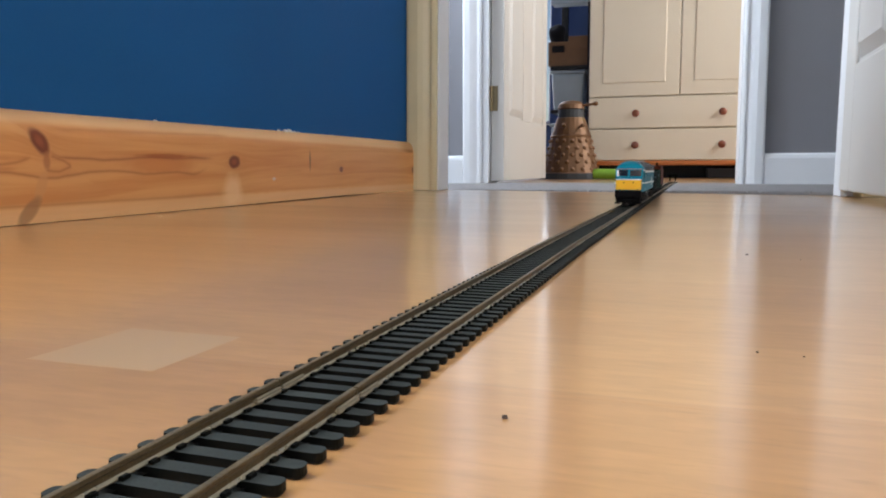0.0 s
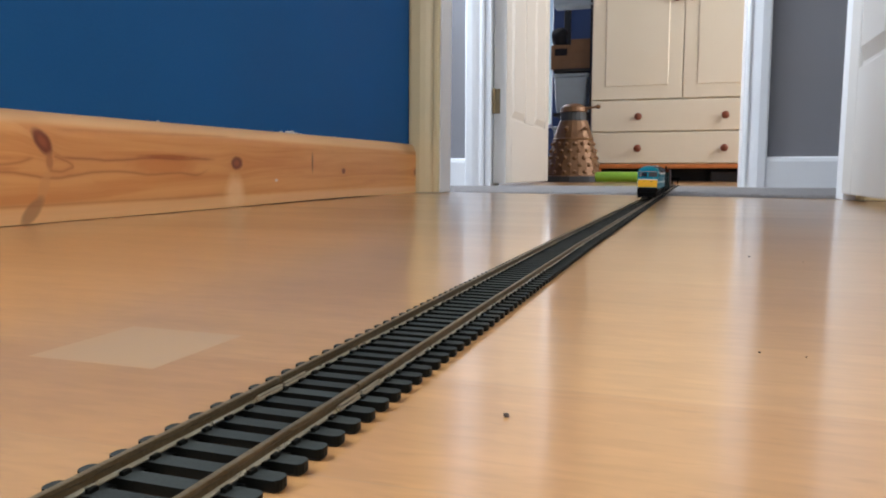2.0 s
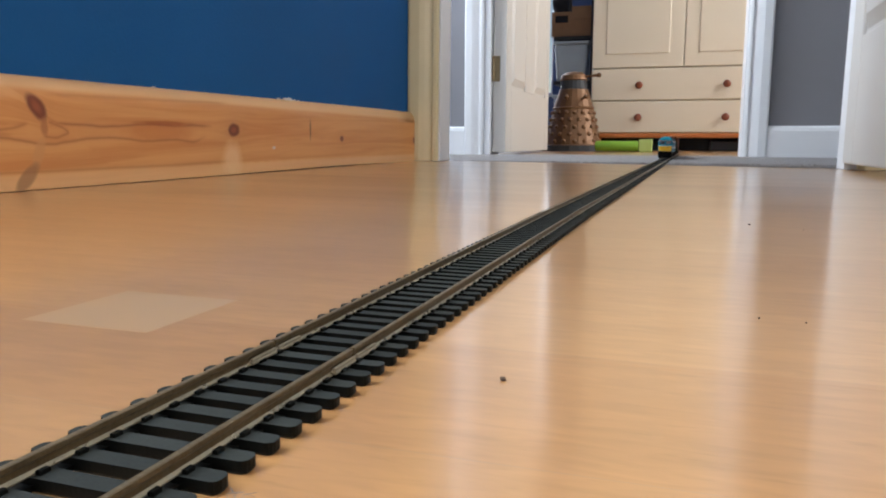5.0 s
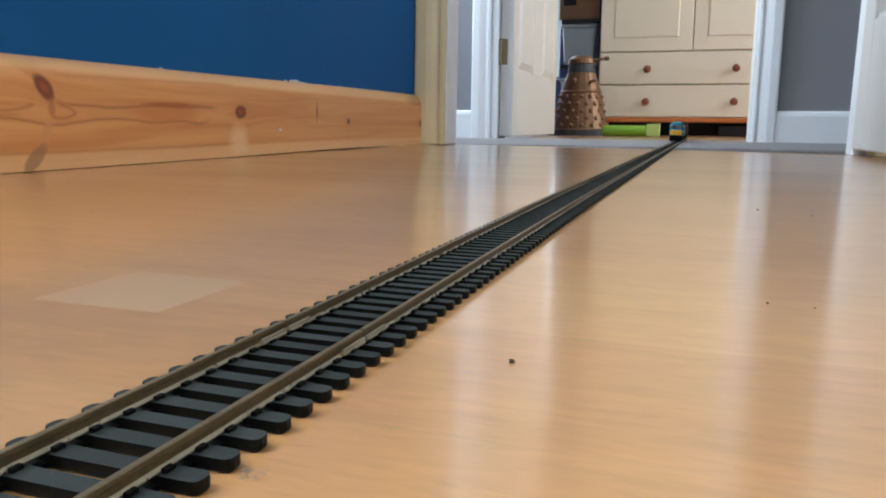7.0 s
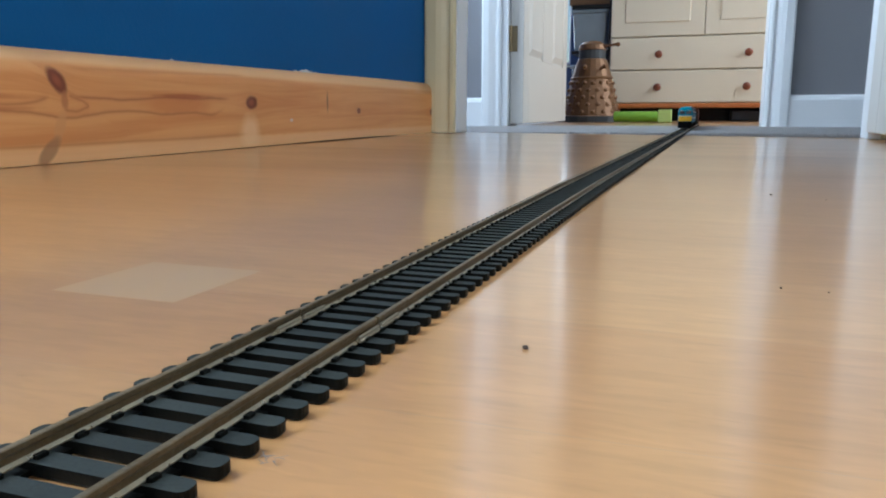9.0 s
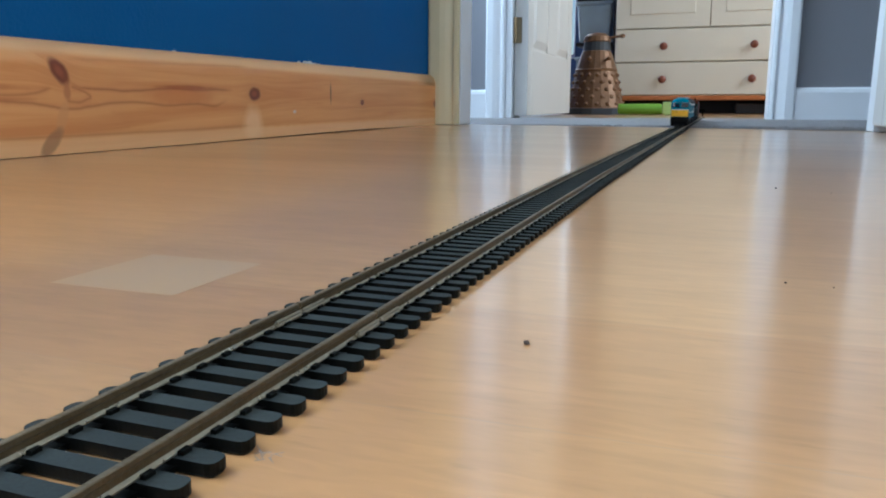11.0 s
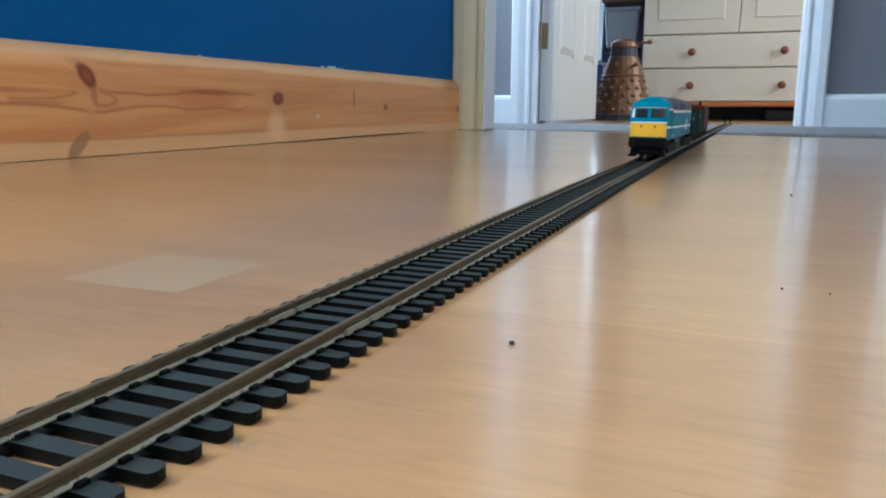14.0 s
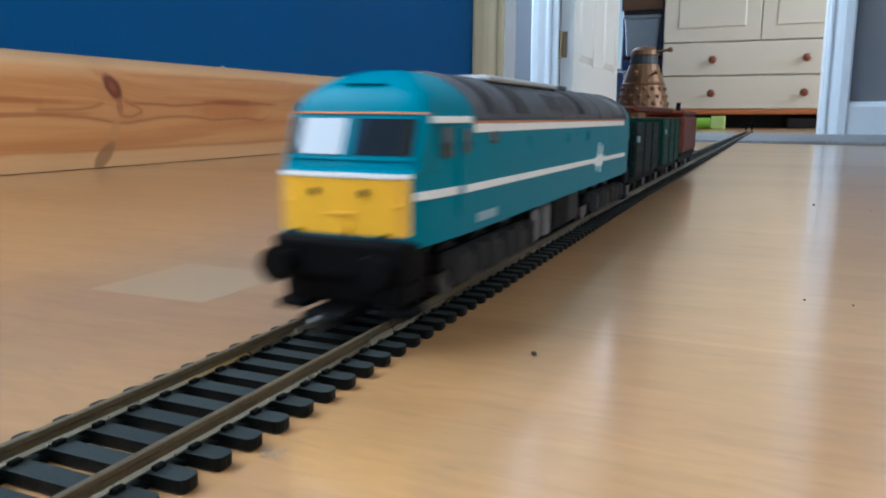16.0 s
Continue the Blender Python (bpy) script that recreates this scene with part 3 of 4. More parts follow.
def build_doors():
    # near doorway: cream architrave, pale lining, ivory door opened flat into the room
    architrave("architrave_near_left", -0.403, -0.465, DOOR_Y, 0.017, 0.001, 2.09, CREAM_GLOSS, "cream gloss painted moulded door architrave")
    structure("lining_near_left", box(-0.4028, -0.3990, DOOR_Y - 0.008, 1.538, 0.001, 2.03, 0.001, 1), WHITE_GLOSS, "white painted door lining", "door frame")
    structure("lining_near_right", box(0.325, 0.3448, DOOR_Y - 0.004, 1.541, 0.001, 2.03), WHITE_GLOSS, "white painted door lining", "door frame")
    architrave("architrave_near_right", 0.3455, 0.41, DOOR_Y, 0.017, 0.001, 2.09, CREAM_GLOSS, "cream gloss painted moulded door architrave")
    structure("lining_near_head", box(-0.3990, 0.325, DOOR_Y, 1.541, 2.0, 2.03), WHITE_GLOSS, "white painted door lining head", "door frame")
    build_door_leaf("door_near", "ivory painted four-panel door standing wide open", pose(0.324, 1.488, 0.011, 0, 0, 180) @ Matrix.Translation((-0.040, 0, 0)), 0.72, 1.98, 0.040, DOOR_PAINT)
    # far doorway
    architrave("architrave_far_left", -0.537, -0.597, LAND_Y, 0.018, 0.0, 2.09, WHITE_GLOSS, "white gloss painted moulded architrave on the landing", m=LEAN)
    architrave("architrave_far_right", 0.2165, 0.281, LAND_Y, 0.018, 0.0, 2.09, WHITE_GLOSS, "white gloss painted moulded architrave on the landing", m=LEAN)
    structure("lining_far_left", box(-0.5368, -0.5165, LAND_Y - 0.006, 2.462, 0.0, 2.03, 0.002, 1), WHITE_GLOSS, "white gloss door lining", "door frame", m=LEAN)
    structure("lining_far_right", box(0.2140, 0.2158, LAND_Y - 0.006, 2.462, 0.0, 2.03), WHITE_GLOSS, "white gloss door lining", "door frame", m=LEAN)
    leaf = build_door_leaf("door_far", "ivory painted panel door opened into the bedroom", LEAN @ pose(-0.472, 2.365, 0.008, 0, 0, 0) @ Matrix.Translation((-0.042, 0, 0)), 0.76, 1.97, 0.042, DOOR_PAINT)
    hinge = part("hinge", box(0.004, 0.022, -0.0025, 0.001, 0.218, 0.295, 0.0008, 1), BRASS, leaf, "worn brass butt hinge")
    rodm = rod((0.002, -0.005, 0.218), (0.002, -0.005, 0.295), 0.005, 10)
    part("pin", rodm, BRASS, hinge)


def skirting_profile(x_wall, depth, high, out=1):
    """Rounded-top skirting board: (x, z)."""
    pts = [(x_wall, 0.0), (x_wall + out * depth, 0.0), (x_wall + out * depth, high - 0.022)]
    for k in range(1, 8):
        a = k / 8 * math.pi / 2
        pts.append((x_wall + out * (depth - (depth - 0.003) * (1 - math.cos(a))), high - 0.022 + 0.022 * math.sin(a)))
    pts.append((x_wall, high))
    return pts


def build_skirting():
    bm = bmesh.new()
    pts = skirting_profile(WALL_X + 0.0005, 0.0175, 0.097)
    rows = []
    ys = [-2.6, -1.2, -0.2, 0.30, 0.45, 0.55, 0.8, 1.0, 1.15, 1.28, 1.36, 1.463]
    lift = [0, 0, 0.0004, 0.0004, 0.0005, 0.0005, 0.0007, 0.0016, 0.0018, 0.0006, 0.0, 0]
    for y, up in zip(ys, lift):
        grow = 1 + 1.0 * min(1, max(0, (1.2 - y) / 0.7))
        rows.append([bm.verts.new((WALL_X + (x - WALL_X) * grow, y, z + (up if z < 0.001 else -0.0042 * min(1, max(0, (1.2 - y) / 0.7))))) for x, z in pts])
    k = len(pts)
    for a, b in zip(rows, rows[1:]):
        for i in range(k):
            bm.faces.new((a[i], a[(i + 1) % k], b[(i + 1) % k], b[i]))
    bm.faces.new(rows[0])
    bm.faces.new(rows[-1])
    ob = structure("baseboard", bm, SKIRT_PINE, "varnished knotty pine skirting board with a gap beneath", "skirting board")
    for p in ob.data.polygons:
        p.use_smooth = abs(p.normal.y) < 0.5 and p.normal.z > 0.05 and p.normal.z < 0.98
    # white skirting on the landing
    for nm, x0, x1 in (("baseboard_landing_left", -1.4, -0.598), ("baseboard_landing_right", 0.2815, 1.6)):
        pts = [(LAND_Y, -0.01), (LAND_Y - 0.015, -0.01), (LAND_Y - 0.015, 0.074), (LAND_Y - 0.012, 0.083), (LAND_Y - 0.004, 0.088), (LAND_Y, 0.088)]
        structure(nm, extrude_profile(pts, "x", x0, x1), WHITE_GLOSS, "white gloss skirting board on the landing", "skirting board", m=LEAN)
    # filler chips along the top of the pine board
    rnd = random.Random(5)
    for i, y in enumerate((0.70, 0.955, 0.972, 0.985, 0.998, 1.01, 1.12)):
        s = rnd.uniform(0.0008, 0.0015) if i not in (2, 3) else 0.0026
        c = tagged(new("filler_chip", finish(ball((0, 0, 0), s * 1.6, s * 2.2, s, 8), "filler_chip", PLASTER_CHIP)), "white crumb of old filler on the skirting board", "debris", "filler chips")
        c.matrix_world = pose(WALL_X + 0.006, y, 0.0970 - 0.0042 * min(1, max(0, (1.2 - y) / 0.7)), rnd.uniform(0, 30), 0, rnd.uniform(0, 90))


# ---- railway track ----
SECTION, PITCH, GAUGE = 0.321, 0.321 / 49, 0.00865


def track_x(y):
    """The line of the track: straight sections laid end to end, each a little askew."""
    if y < 0.16:
        return -0.0011 + (y - 0.16) * 0.0109
    if y < 0.481:
        return -0.0011 + (y - 0.16) * 0.0050
    return 0.0005 + (y - 0.481) * 0.0144


TIE_TOP = 0.0020


def sleeper_mesh():
    """A moulded sleeper: round-cornered ends, softened top edge, four rail chairs."""
    w, d, c = 0.0153, 0.0017, 0.0012
    ring = []
    for sx, sy, start in ((1, -1, -90), (1, 1, 0), (-1, 1, 90), (-1, -1, 180)):
        for k in range(4):
            a = radians(start + 30 * k)
            ring.append((sx * (w - c), sy * (d - c), math.cos(a), math.sin(a)))
    bm = bmesh.new()
    rows = [[bm.verts.new((cx + ux * (c - o), cy + uy * (c - o), z)) for cx, cy, ux, uy in ring] for o, z in ((0.0003, 0.0), (0.0, 0.0004), (0.0, TIE_TOP))]
    k = len(ring)
    for a, b in zip(rows, rows[1:]):
        for i in range(k):
            bm.faces.new((a[i], a[(i + 1) % k], b[(i + 1) % k], b[i]))
    bm.faces.new(rows[0])
    bm.faces.new(rows[-1])
    for s in (-1, 1):
        for o in (-0.0013, 0.0013):
            box(s * GAUGE + o - 0.00045, s * GAUGE + o + 0.00045, -0.0009, 0.0009, TIE_TOP - 0.0001, TIE_TOP + 0.0006, 0.0001, 1, bm=bm)
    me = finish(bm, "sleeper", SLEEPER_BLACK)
    me.materials.append(SLEEPER_TOP_LIT)
    # top faces take the paler colour with light painted in, sides stay black
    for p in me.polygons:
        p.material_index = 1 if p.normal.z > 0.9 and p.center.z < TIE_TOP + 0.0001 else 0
    return me


def rail_outline(x):
    """Model rail: web and head, over a foot of its own."""
    half = [(0.0003, 0.0024), (0.0003, 0.0035), (0.00055, 0.0038), (0.00055, 0.0045), (0.0004, 0.0046)]
    return [(x + u, z) for u, z in half] + [(x - u, z) for u, z in reversed(half)]


def foot_outline(x):
    half = [(0.0008, TIE_TOP), (0.0008, 0.0022), (0.00032, 0.0026)]
    return [(x + u, z) for u, z in half] + [(x - u, z) for u, z in reversed(half)]


def build_track():
    sleeper = sleeper_mesh()
    section = thing("track_section", "straight model railway track with black plastic sleepers on the floor", "toy track", "track sections", m=pose(track_x(0.16 - SECTION), 0.16 - SECTION, 0, 0, 0, -0.624))
    for s in (-1, 1):
        part("rail", extrude_profile(rail_outline(s * GAUGE), "y", 0.0003, SECTION - 0.0003), RAIL_METAL, section, "tarnished metal rail")
        part("rail_foot", extrude_profile(foot_outline(s * GAUGE), "y", 0.0003, SECTION - 0.0003), RAIL_FOOT_SHINE, section, "foot of the rail, made paler for its shine")
        part("web", box(s * GAUGE - 0.0013, s * GAUGE + 0.0013, 0.001, SECTION - 0.001, 0.0002, 0.0010), SLEEPER_BLACK, section)
        for y in (0.0, SECTION - 0.010):
            bm = box(s * GAUGE - 0.0014, s * GAUGE + 0.0014, y + 0.0005, y + 0.0095, 0.0021, 0.0028, 0.0002, 1)
            for o in (-0.0009, 0.0009):
                box(s * GAUGE + o - 0.0003, s * GAUGE + o + 0.0003, y + 0.0005, y + 0.0095, 0.0025, 0.0034, 0.0002, 1, bm=bm)
            part("rail_joiner", bm, FISHPLATE, section, "bright metal rail joiner")
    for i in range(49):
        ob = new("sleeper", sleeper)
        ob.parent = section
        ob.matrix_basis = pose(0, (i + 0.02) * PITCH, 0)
    starts = [0.16 + SECTION * k for k in range(5)]
    for y in starts:
        a = math.degrees(math.atan2(track_x(y + SECTION) - track_x(y), SECTION))
        copy_thing(section, pose(track_x(y), y, 0, 0, 0, -a))
    far = thing("track_section", "straight model railway track running over the landing carpet", "toy track", "track sections", m=pose(track_x(1.765), 1.765, 0, 0, 0, -0.831))
    for s in (-1, 1):
        part("rail", extrude_profile(rail_outline(s * GAUGE), "y", 0, 0.93), RAIL_METAL, far, "tarnished metal rail")
        part("rail_foot", extrude_profile(foot_outline(s * GAUGE), "y", 0, 0.93), RAIL_FOOT_SHINE, far)
    bm = bmesh.new()
    for i in range(141):
        y = (i + 0.5) * PITCH
        box(-0.0151, 0.0151, y - 0.0017, y + 0.0017, 0, TIE_TOP, bm=bm)
    tagged(part("sleepers", bm, SLEEPER_BLACK, far), kind="stuff")
    # buffer stop at the far end
    b = thing("buffer_stop", "small black model buffer stop at the end of the track", "buffer stop", m=pose(track_x(2.68), 2.672, 0.0041, 0, 0, -0.831))
    for s in (-1, 1):
        part("post", box(s * GAUGE - 0.002, s * GAUGE + 0.002, 0, 0.005, 0, 0.021, 0.0004, 1), UNDER_BLACK, b)
        part("buffer", rod((s * 0.0095, 0.001, 0.019), (s * 0.0095, -0.006, 0.019), 0.003, 12), UNDER_BLACK, b)
        part("strut", rod((s * GAUGE, 0.004, 0.018), (s * GAUGE, 0.022, 0.001), 0.0012, 8), UNDER_BLACK, b)
    part("beam", box(-0.0155, 0.0155, -0.001, 0.004, 0.0155, 0.0225, 0.0005, 1), UNDER_BLACK, b)


# ---- the train: local y runs back from the nose, z from the floor ----
def nose_y(z):
    """How far back the cab front lies at a height."""
    if z < 0.0354:
        return 0.0
    if z < 0.0358:
        return 0.0018
    if z < 0.0470:
        return 0.0018 + (z - 0.0358) * 0.38
    u = min(1.0, (z - 0.0470) / 0.0090)
    return 0.0060 + 0.0140 * (1 - math.sqrt(max(0.0, 1 - u ** 2.0))) + 0.002 * u


def half_width(z, w):
    if z < 0.0460:
        return w
    u = min(1.0, (z - 0.0460) / 0.0101)
    return w * max(0.0, 1 - u ** 1.7) ** 0.5


LOCO_LEN = 0.25


def front_point(u, z, off=0.0, w=0.0147):
    """A point on the cab front; u: -1 to 1 across."""
    x = u * half_width(z, w if z < 0.0354 else w + 0.0008)
    return Vector((x, nose_y(z) + 0.0007 * abs(u) + 0.0015 * abs(u) ** 12 - off, z))


def loco_shell():
    bm = bmesh.new()
    zs = [0.0204, 0.0226, 0.0290, 0.0340, 0.0353, 0.0358, 0.0400, 0.0440, 0.0460, 0.0470, 0.0485, 0.0500, 0.0515, 0.0528, 0.0540, 0.0550, 0.0557, 0.0560]
    us = [-1, -0.96, -0.88, -0.75, -0.5, -0.25, 0, 0.25, 0.5, 0.75, 0.88, 0.96, 1]
    def cap(flip):
        g = []
        for z in zs:
            row = []
            for u in us:
                p = front_point(u, z)
                row.append(bm.verts.new((p.x, LOCO_LEN - p.y if flip else p.y, p.z)))
            g.append(row)
        for a, b in zip(g, g[1:]):
            for i in range(len(us) - 1):
                bm.faces.new((a[i], a[i + 1], b[i + 1], b[i]))
        return g
    f, r = cap(False), cap(True)
    stations = [0.008, 0.018, 0.026, 0.224, 0.233, 0.243]
    for side in (0, -1):
        s = -1 if side == 0 else 1
        prev = [row[side] for row in f]
        for k, y in enumerate(stations):
            w = 0.0151 + 0.0014 * min(1, (min(y, LOCO_LEN - y)) / 0.026)
            cur = []
            for z in zs:
                lo, hi = front_point(1, z).y, LOCO_LEN - front_point(1, z).y
                yy = lo + (hi - lo) * y / LOCO_LEN
                cur.append(bm.verts.new((s * half_width(z, w), yy, z)))
            for j in range(len(zs) - 1):
                bm.faces.new((prev[j], prev[j + 1], cur[j + 1], cur[j]))
            prev = cur
        last = [row[side] for row in r]
        for j in range(len(zs) - 1):
            bm.faces.new((prev[j], prev[j + 1], last[j + 1], last[j]))
    bmesh.ops.remove_doubles(bm, verts=bm.verts, dist=0.00002)
    return bm


def front_patch(u0, u1, z0, z1, off, nu=8, nz=4, thick=0.0003):
    """A thin panel that follows the cab front."""
    bm = bmesh.new()
    g = []
    for o in (off, off - thick):
        g.append([[bm.verts.new(front_point(u0 + (u1 - u0) * i / nu, z0 + (z1 - z0) * j / nz, o)) for i in range(nu + 1)] for j in range(nz + 1)])
    for layer in g:
        for a, b in zip(layer, layer[1:]):
            for i in range(nu):
                bm.faces.new((a[i], a[i + 1], b[i + 1], b[i]))
    o, q = g
    rim = [(0, i) for i in range(nu + 1)] + [(j, nu) for j in range(1, nz + 1)] + [(nz, i) for i in range(nu - 1, -1, -1)] + [(j, 0) for j in range(nz - 1, 0, -1)]
    for (a, b), (c, d) in zip(rim, rim[1:] + rim[:1]):
        bm.faces.new((o[a][b], o[c][d], q[c][d], q[a][b]))
    return bm


def roof_strip(y0, y1, z0, off, n=14):
    """A cover that follows the roof's arch from the eaves at height z0 over the crown."""
    bm = bmesh.new()
    top = 0.0560
    zs = [z0 + (top - z0) * math.sin(k / n * math.pi / 2) for k in range(n + 1)]
    pts = [(-(half_width(z, 0.0165) + off), z + off * 0.6) for z in zs] + [((half_width(z, 0.0165) + off), z + off * 0.6) for z in reversed(zs[:-1])]
    rows = [[bm.verts.new((x, y, z)) for x, z in pts] for y in (y0, y1)]
    inner = [[bm.verts.new((x * 0.97, y, z - 0.0006)) for x, z in pts] for y in (y0, y1)]
    k = len(pts)
    for i in range(k - 1):
        bm.faces.new((rows[0][i], rows[0][i + 1], rows[1][i + 1], rows[1][i]))
        for e in (0, 1):
            bm.faces.new((rows[e][i], rows[e][i + 1], inner[e][i + 1], inner[e][i]))
    return bm


def wheel_set(parent, y, r, name="wheel"):
    for s in (-1, 1):
        bm = rod((s * 0.0075, y, r + 0.0051), (s * 0.0098, y, r + 0.0051), r, 24)
        rod((s * 0.0070, y, r + 0.0051), (s * 0.0076, y, r + 0.0051), r + 0.0007, 24, bm=bm)
        part(name, bm, WHEEL_STEEL, parent)


def build_loco():
    loco = thing("model_locomotive", "teal model diesel locomotive with yellow nose and white stripes", "toy train")
    body = part("body", loco_shell(), TEAL, loco, "teal plastic body shell", smooth=False)
    for p in body.data.polygons:
        p.use_smooth = True
    me = body.data
    me.set_sharp_from_angle(angle=radians(32))
    part("nose_panel", front_patch(-0.985, 0.985, 0.0230, 0.0341, 0.0003, 10, 3), YELLOW, body, "yellow warning panel")
    part("nose_stripe", front_patch(-1.0, 1.0, 0.0343, 0.0352, 0.0006, 10, 1, 0.0009), LOCO_WHITE, body, "white stripe across the nose")
    part("brow", front_patch(-1.0, 1.0, 0.0466, 0.0470, 0.0004, 10, 1, 0.0006), LOCO_ORANGE, body, "thin orange line over the windscreens")
    vent = front_patch(-0.46, 0.46, 0.0527, 0.0532, 0.0010, 8, 1, 0.0014)
    part("roof_hood", vent, TEAL, body)
    # windscreens with pale frames
    for u0, u1 in ((-0.94, -0.03), (0.03, 0.94)):
        frame_ob = part("windscreen_frame", front_patch(u0, u1, 0.0380, 0.0462, 0.00012, 6, 3, 0.0002), TEAL, body)
        pane = part("windscreen", front_patch(u0 + 0.045, u1 - 0.045, 0.0386, 0.0457, 0.00035, 6, 3, 0.0003), CAB_GLASS, frame_ob, "shiny cab windscreen")
        part("sill", front_patch(u0, u1, 0.0376, 0.0381, 0.0005, 6, 1, 0.0005), TEAL, frame_ob)
    # lamps, plates and cast details on the nose
    for x in (-0.0055, 0.0055):
        part("marker_light", rod((x, -0.0003, 0.0314), (x, -0.0009, 0.0314), 0.0008, 12), BOGIE_GREY, body, "small dark marker lamp")
    part("hand_rail", box(-0.0026, 0.0030, -0.0009, -0.0003, 0.0270, 0.0275, 0.0001, 1), YELLOW, body)
    part("socket", rod((0.0012, -0.0003, 0.0243), (0.0012, -0.0011, 0.0243), 0.0011, 12), YELLOW, body)
    for s in (-1, 1):
        part("lamp_iron", box(s * 0.0128 - 0.0006, s * 0.0128 + 0.0006, -0.0002, 0.0006, 0.0287, 0.0294, 0.0002, 1), YELLOW, body)
        part("step", box(s * 0.0100 - 0.0007, s * 0.0100 + 0.0007, -0.0008, 0.0005, 0.0229, 0.0235), UNDER_BLACK, body)
        part("corner_stripe", box(min(s * 0.0139, s * 0.0157), max(s * 0.0139, s * 0.0157), 0.0030, 0.0062, 0.0299, 0.0316, 0.0003, 1), LOCO_WHITE, body, "white stripe end at the cab corner")
    # side stripes, windows, doors, grilles
    for s in (-1, 1):
        def side(nm, y0, y1, z0, z1, mat, out=0.0002, label="", par=body):
            xs = sorted((s * 0.01600, s * (0.01650 + out)))
            return part(nm, box(xs[0], xs[1], y0, y1, z0, z1), mat, par, label)
        bm = bmesh.new()
        for y0, y1, h0, h1 in ((0.0062, 0.026, 0.0299, 0.0297), (0.026, LOCO_LEN - 0.022, 0.0297, 0.0285)):
            a = s * (0.0151 + 0.0014 * min(1, y0 / 0.026) + 0.0003)
            c = s * (0.0165 + 0.0002)
            quad = [(a, y0, h0), (c, y1, h1), (c, y1, h1 + 0.0017), (a, y0, h0 + 0.0017)]
            back = [(x - s * 0.0006, y, z) for x, y, z in quad]
            v = [bm.verts.new(p) for p in quad + back]
            for f in ((0, 1, 2, 3), (4, 5, 6, 7), (0, 1, 5, 4), (1, 2, 6, 5), (2, 3, 7, 6), (3, 0, 4, 7)):
                bm.faces.new([v[i] for i in f])
        part("waist_stripe", bm, LOCO_WHITE, body, "white stripe along the side")
        side("eaves_stripe", 0.031, 0.223, 0.0427, 0.0447, LOCO_WHITE, label="cream stripe below the roof")
        side("eaves_line", 0.031, 0.223, 0.0448, 0.0453, LOCO_ORANGE, 0.0004, "thin orange line along the eaves")
        part("cab_eaves_stripe", box(*sorted((s * 0.0146, s * 0.01655)), 0.009, 0.0295, 0.0449, 0.0463), LOCO_WHITE, body)
        side("cab_side_window", 0.0135, 0.0195, 0.0378, 0.0440, CAB_GLASS, -0.0004, "dark cab side window")
        side("cab_door", 0.0222, 0.0292, 0.0250, 0.0438, TEAL, 0.00015)
        side("door_window", 0.0236, 0.0278, 0.0385, 0.0436, CAB_GLASS, 0.0004)
        side("engine_room_window", 0.0415, 0.0465, 0.0400, 0.0428, CAB_GLASS, 0.0003, "small dark side window")
        side("number_panel", 0.0335, 0.0470, 0.0222, 0.0243, FADED_LETTERS, 0.0002, "faded pale bar of lettering")
        # plain emblem: slanted strokes
        bm = bmesh.new()
        for y0, z0, y1, z1, h in ((0.161, 0.0282, 0.175, 0.0312, 0.0012), (0.165, 0.0272, 0.180, 0.0300, 0.0012), (0.1655, 0.0255, 0.1690, 0.0345, 0.0020), (0.1720, 0.0248, 0.1755, 0.0335, 0.0020)):
            face = [(y0, z0), (y1, z1), (y1, z1 + h), (y0, z0 + h)]
            ends = [[bm.verts.new((s * x, y, z)) for y, z in face] for x in (0.0160, 0.01682)]
            for q in range(4):
                bm.faces.new((ends[0][q], ends[0][(q + 1) % 4], ends[1][(q + 1) % 4], ends[1][q]))
            bm.faces.new(ends[0])
            bm.faces.new(ends[1])
        box(*sorted((s * 0.0160, s * 0.01678)), 0.1640, 0.1770, 0.0272, 0.0312, 0.0004, 1, bm=bm)
        part("emblem", bm, LOCO_WHITE, body, "plain white emblem on the side")
        for y0 in (0.075, 0.118, 0.148):
            side("access_panel", y0, y0 + 0.006, 0.0380, 0.0410, TEAL, 0.0004)
    # roof
    part("roof_cover", roof_strip(0.031, 0.228, 0.0454, 0.0004), ROOF_GREY, loco, "dark grey ribbed roof", smooth=True)
    for k, y in enumerate((0.034, 0.052, 0.056, 0.092, 0.110, 0.128, 0.166, 0.194, 0.221)):
        part("roof_rib", roof_strip(y, y + 0.0012, 0.0456, 0.0008), ROOF_GREY, loco, smooth=True)
    for y0, y1, mat in ((0.0385, 0.0470, ROOF_DARK), (0.0600, 0.0720, ROOF_DARK), (0.1320, 0.1500, ROOF_DARK), (0.2000, 0.2150, ROOF_PALE_GREY)):
        part("roof_panel", roof_strip(y0, y1, 0.0468, 0.0006), mat, loco, "inset roof panel of another grey", smooth=True)
    for s in (-1, 1):
        for y0 in (0.0860, 0.0985):
            part("battery_box", box(*sorted((s * 0.0136, s * 0.0152)), y0, y0 + 0.0055, 0.0095, 0.0190, 0.0005, 1), UNDER_PALE, loco, "pale grey underfloor box")
    part("roof_hatch", box(-0.0065, 0.0095, 0.060, 0.130, 0.0553, 0.0569, 0.0008, 2), ROOF_PALE, loco, "pale weathered roof hatch")
    part("roof_fan", rod((0, 0.150, 0.0555), (0, 0.150, 0.0572), 0.0075, 28, bevel=0.0004), ROOF_GREY, loco)
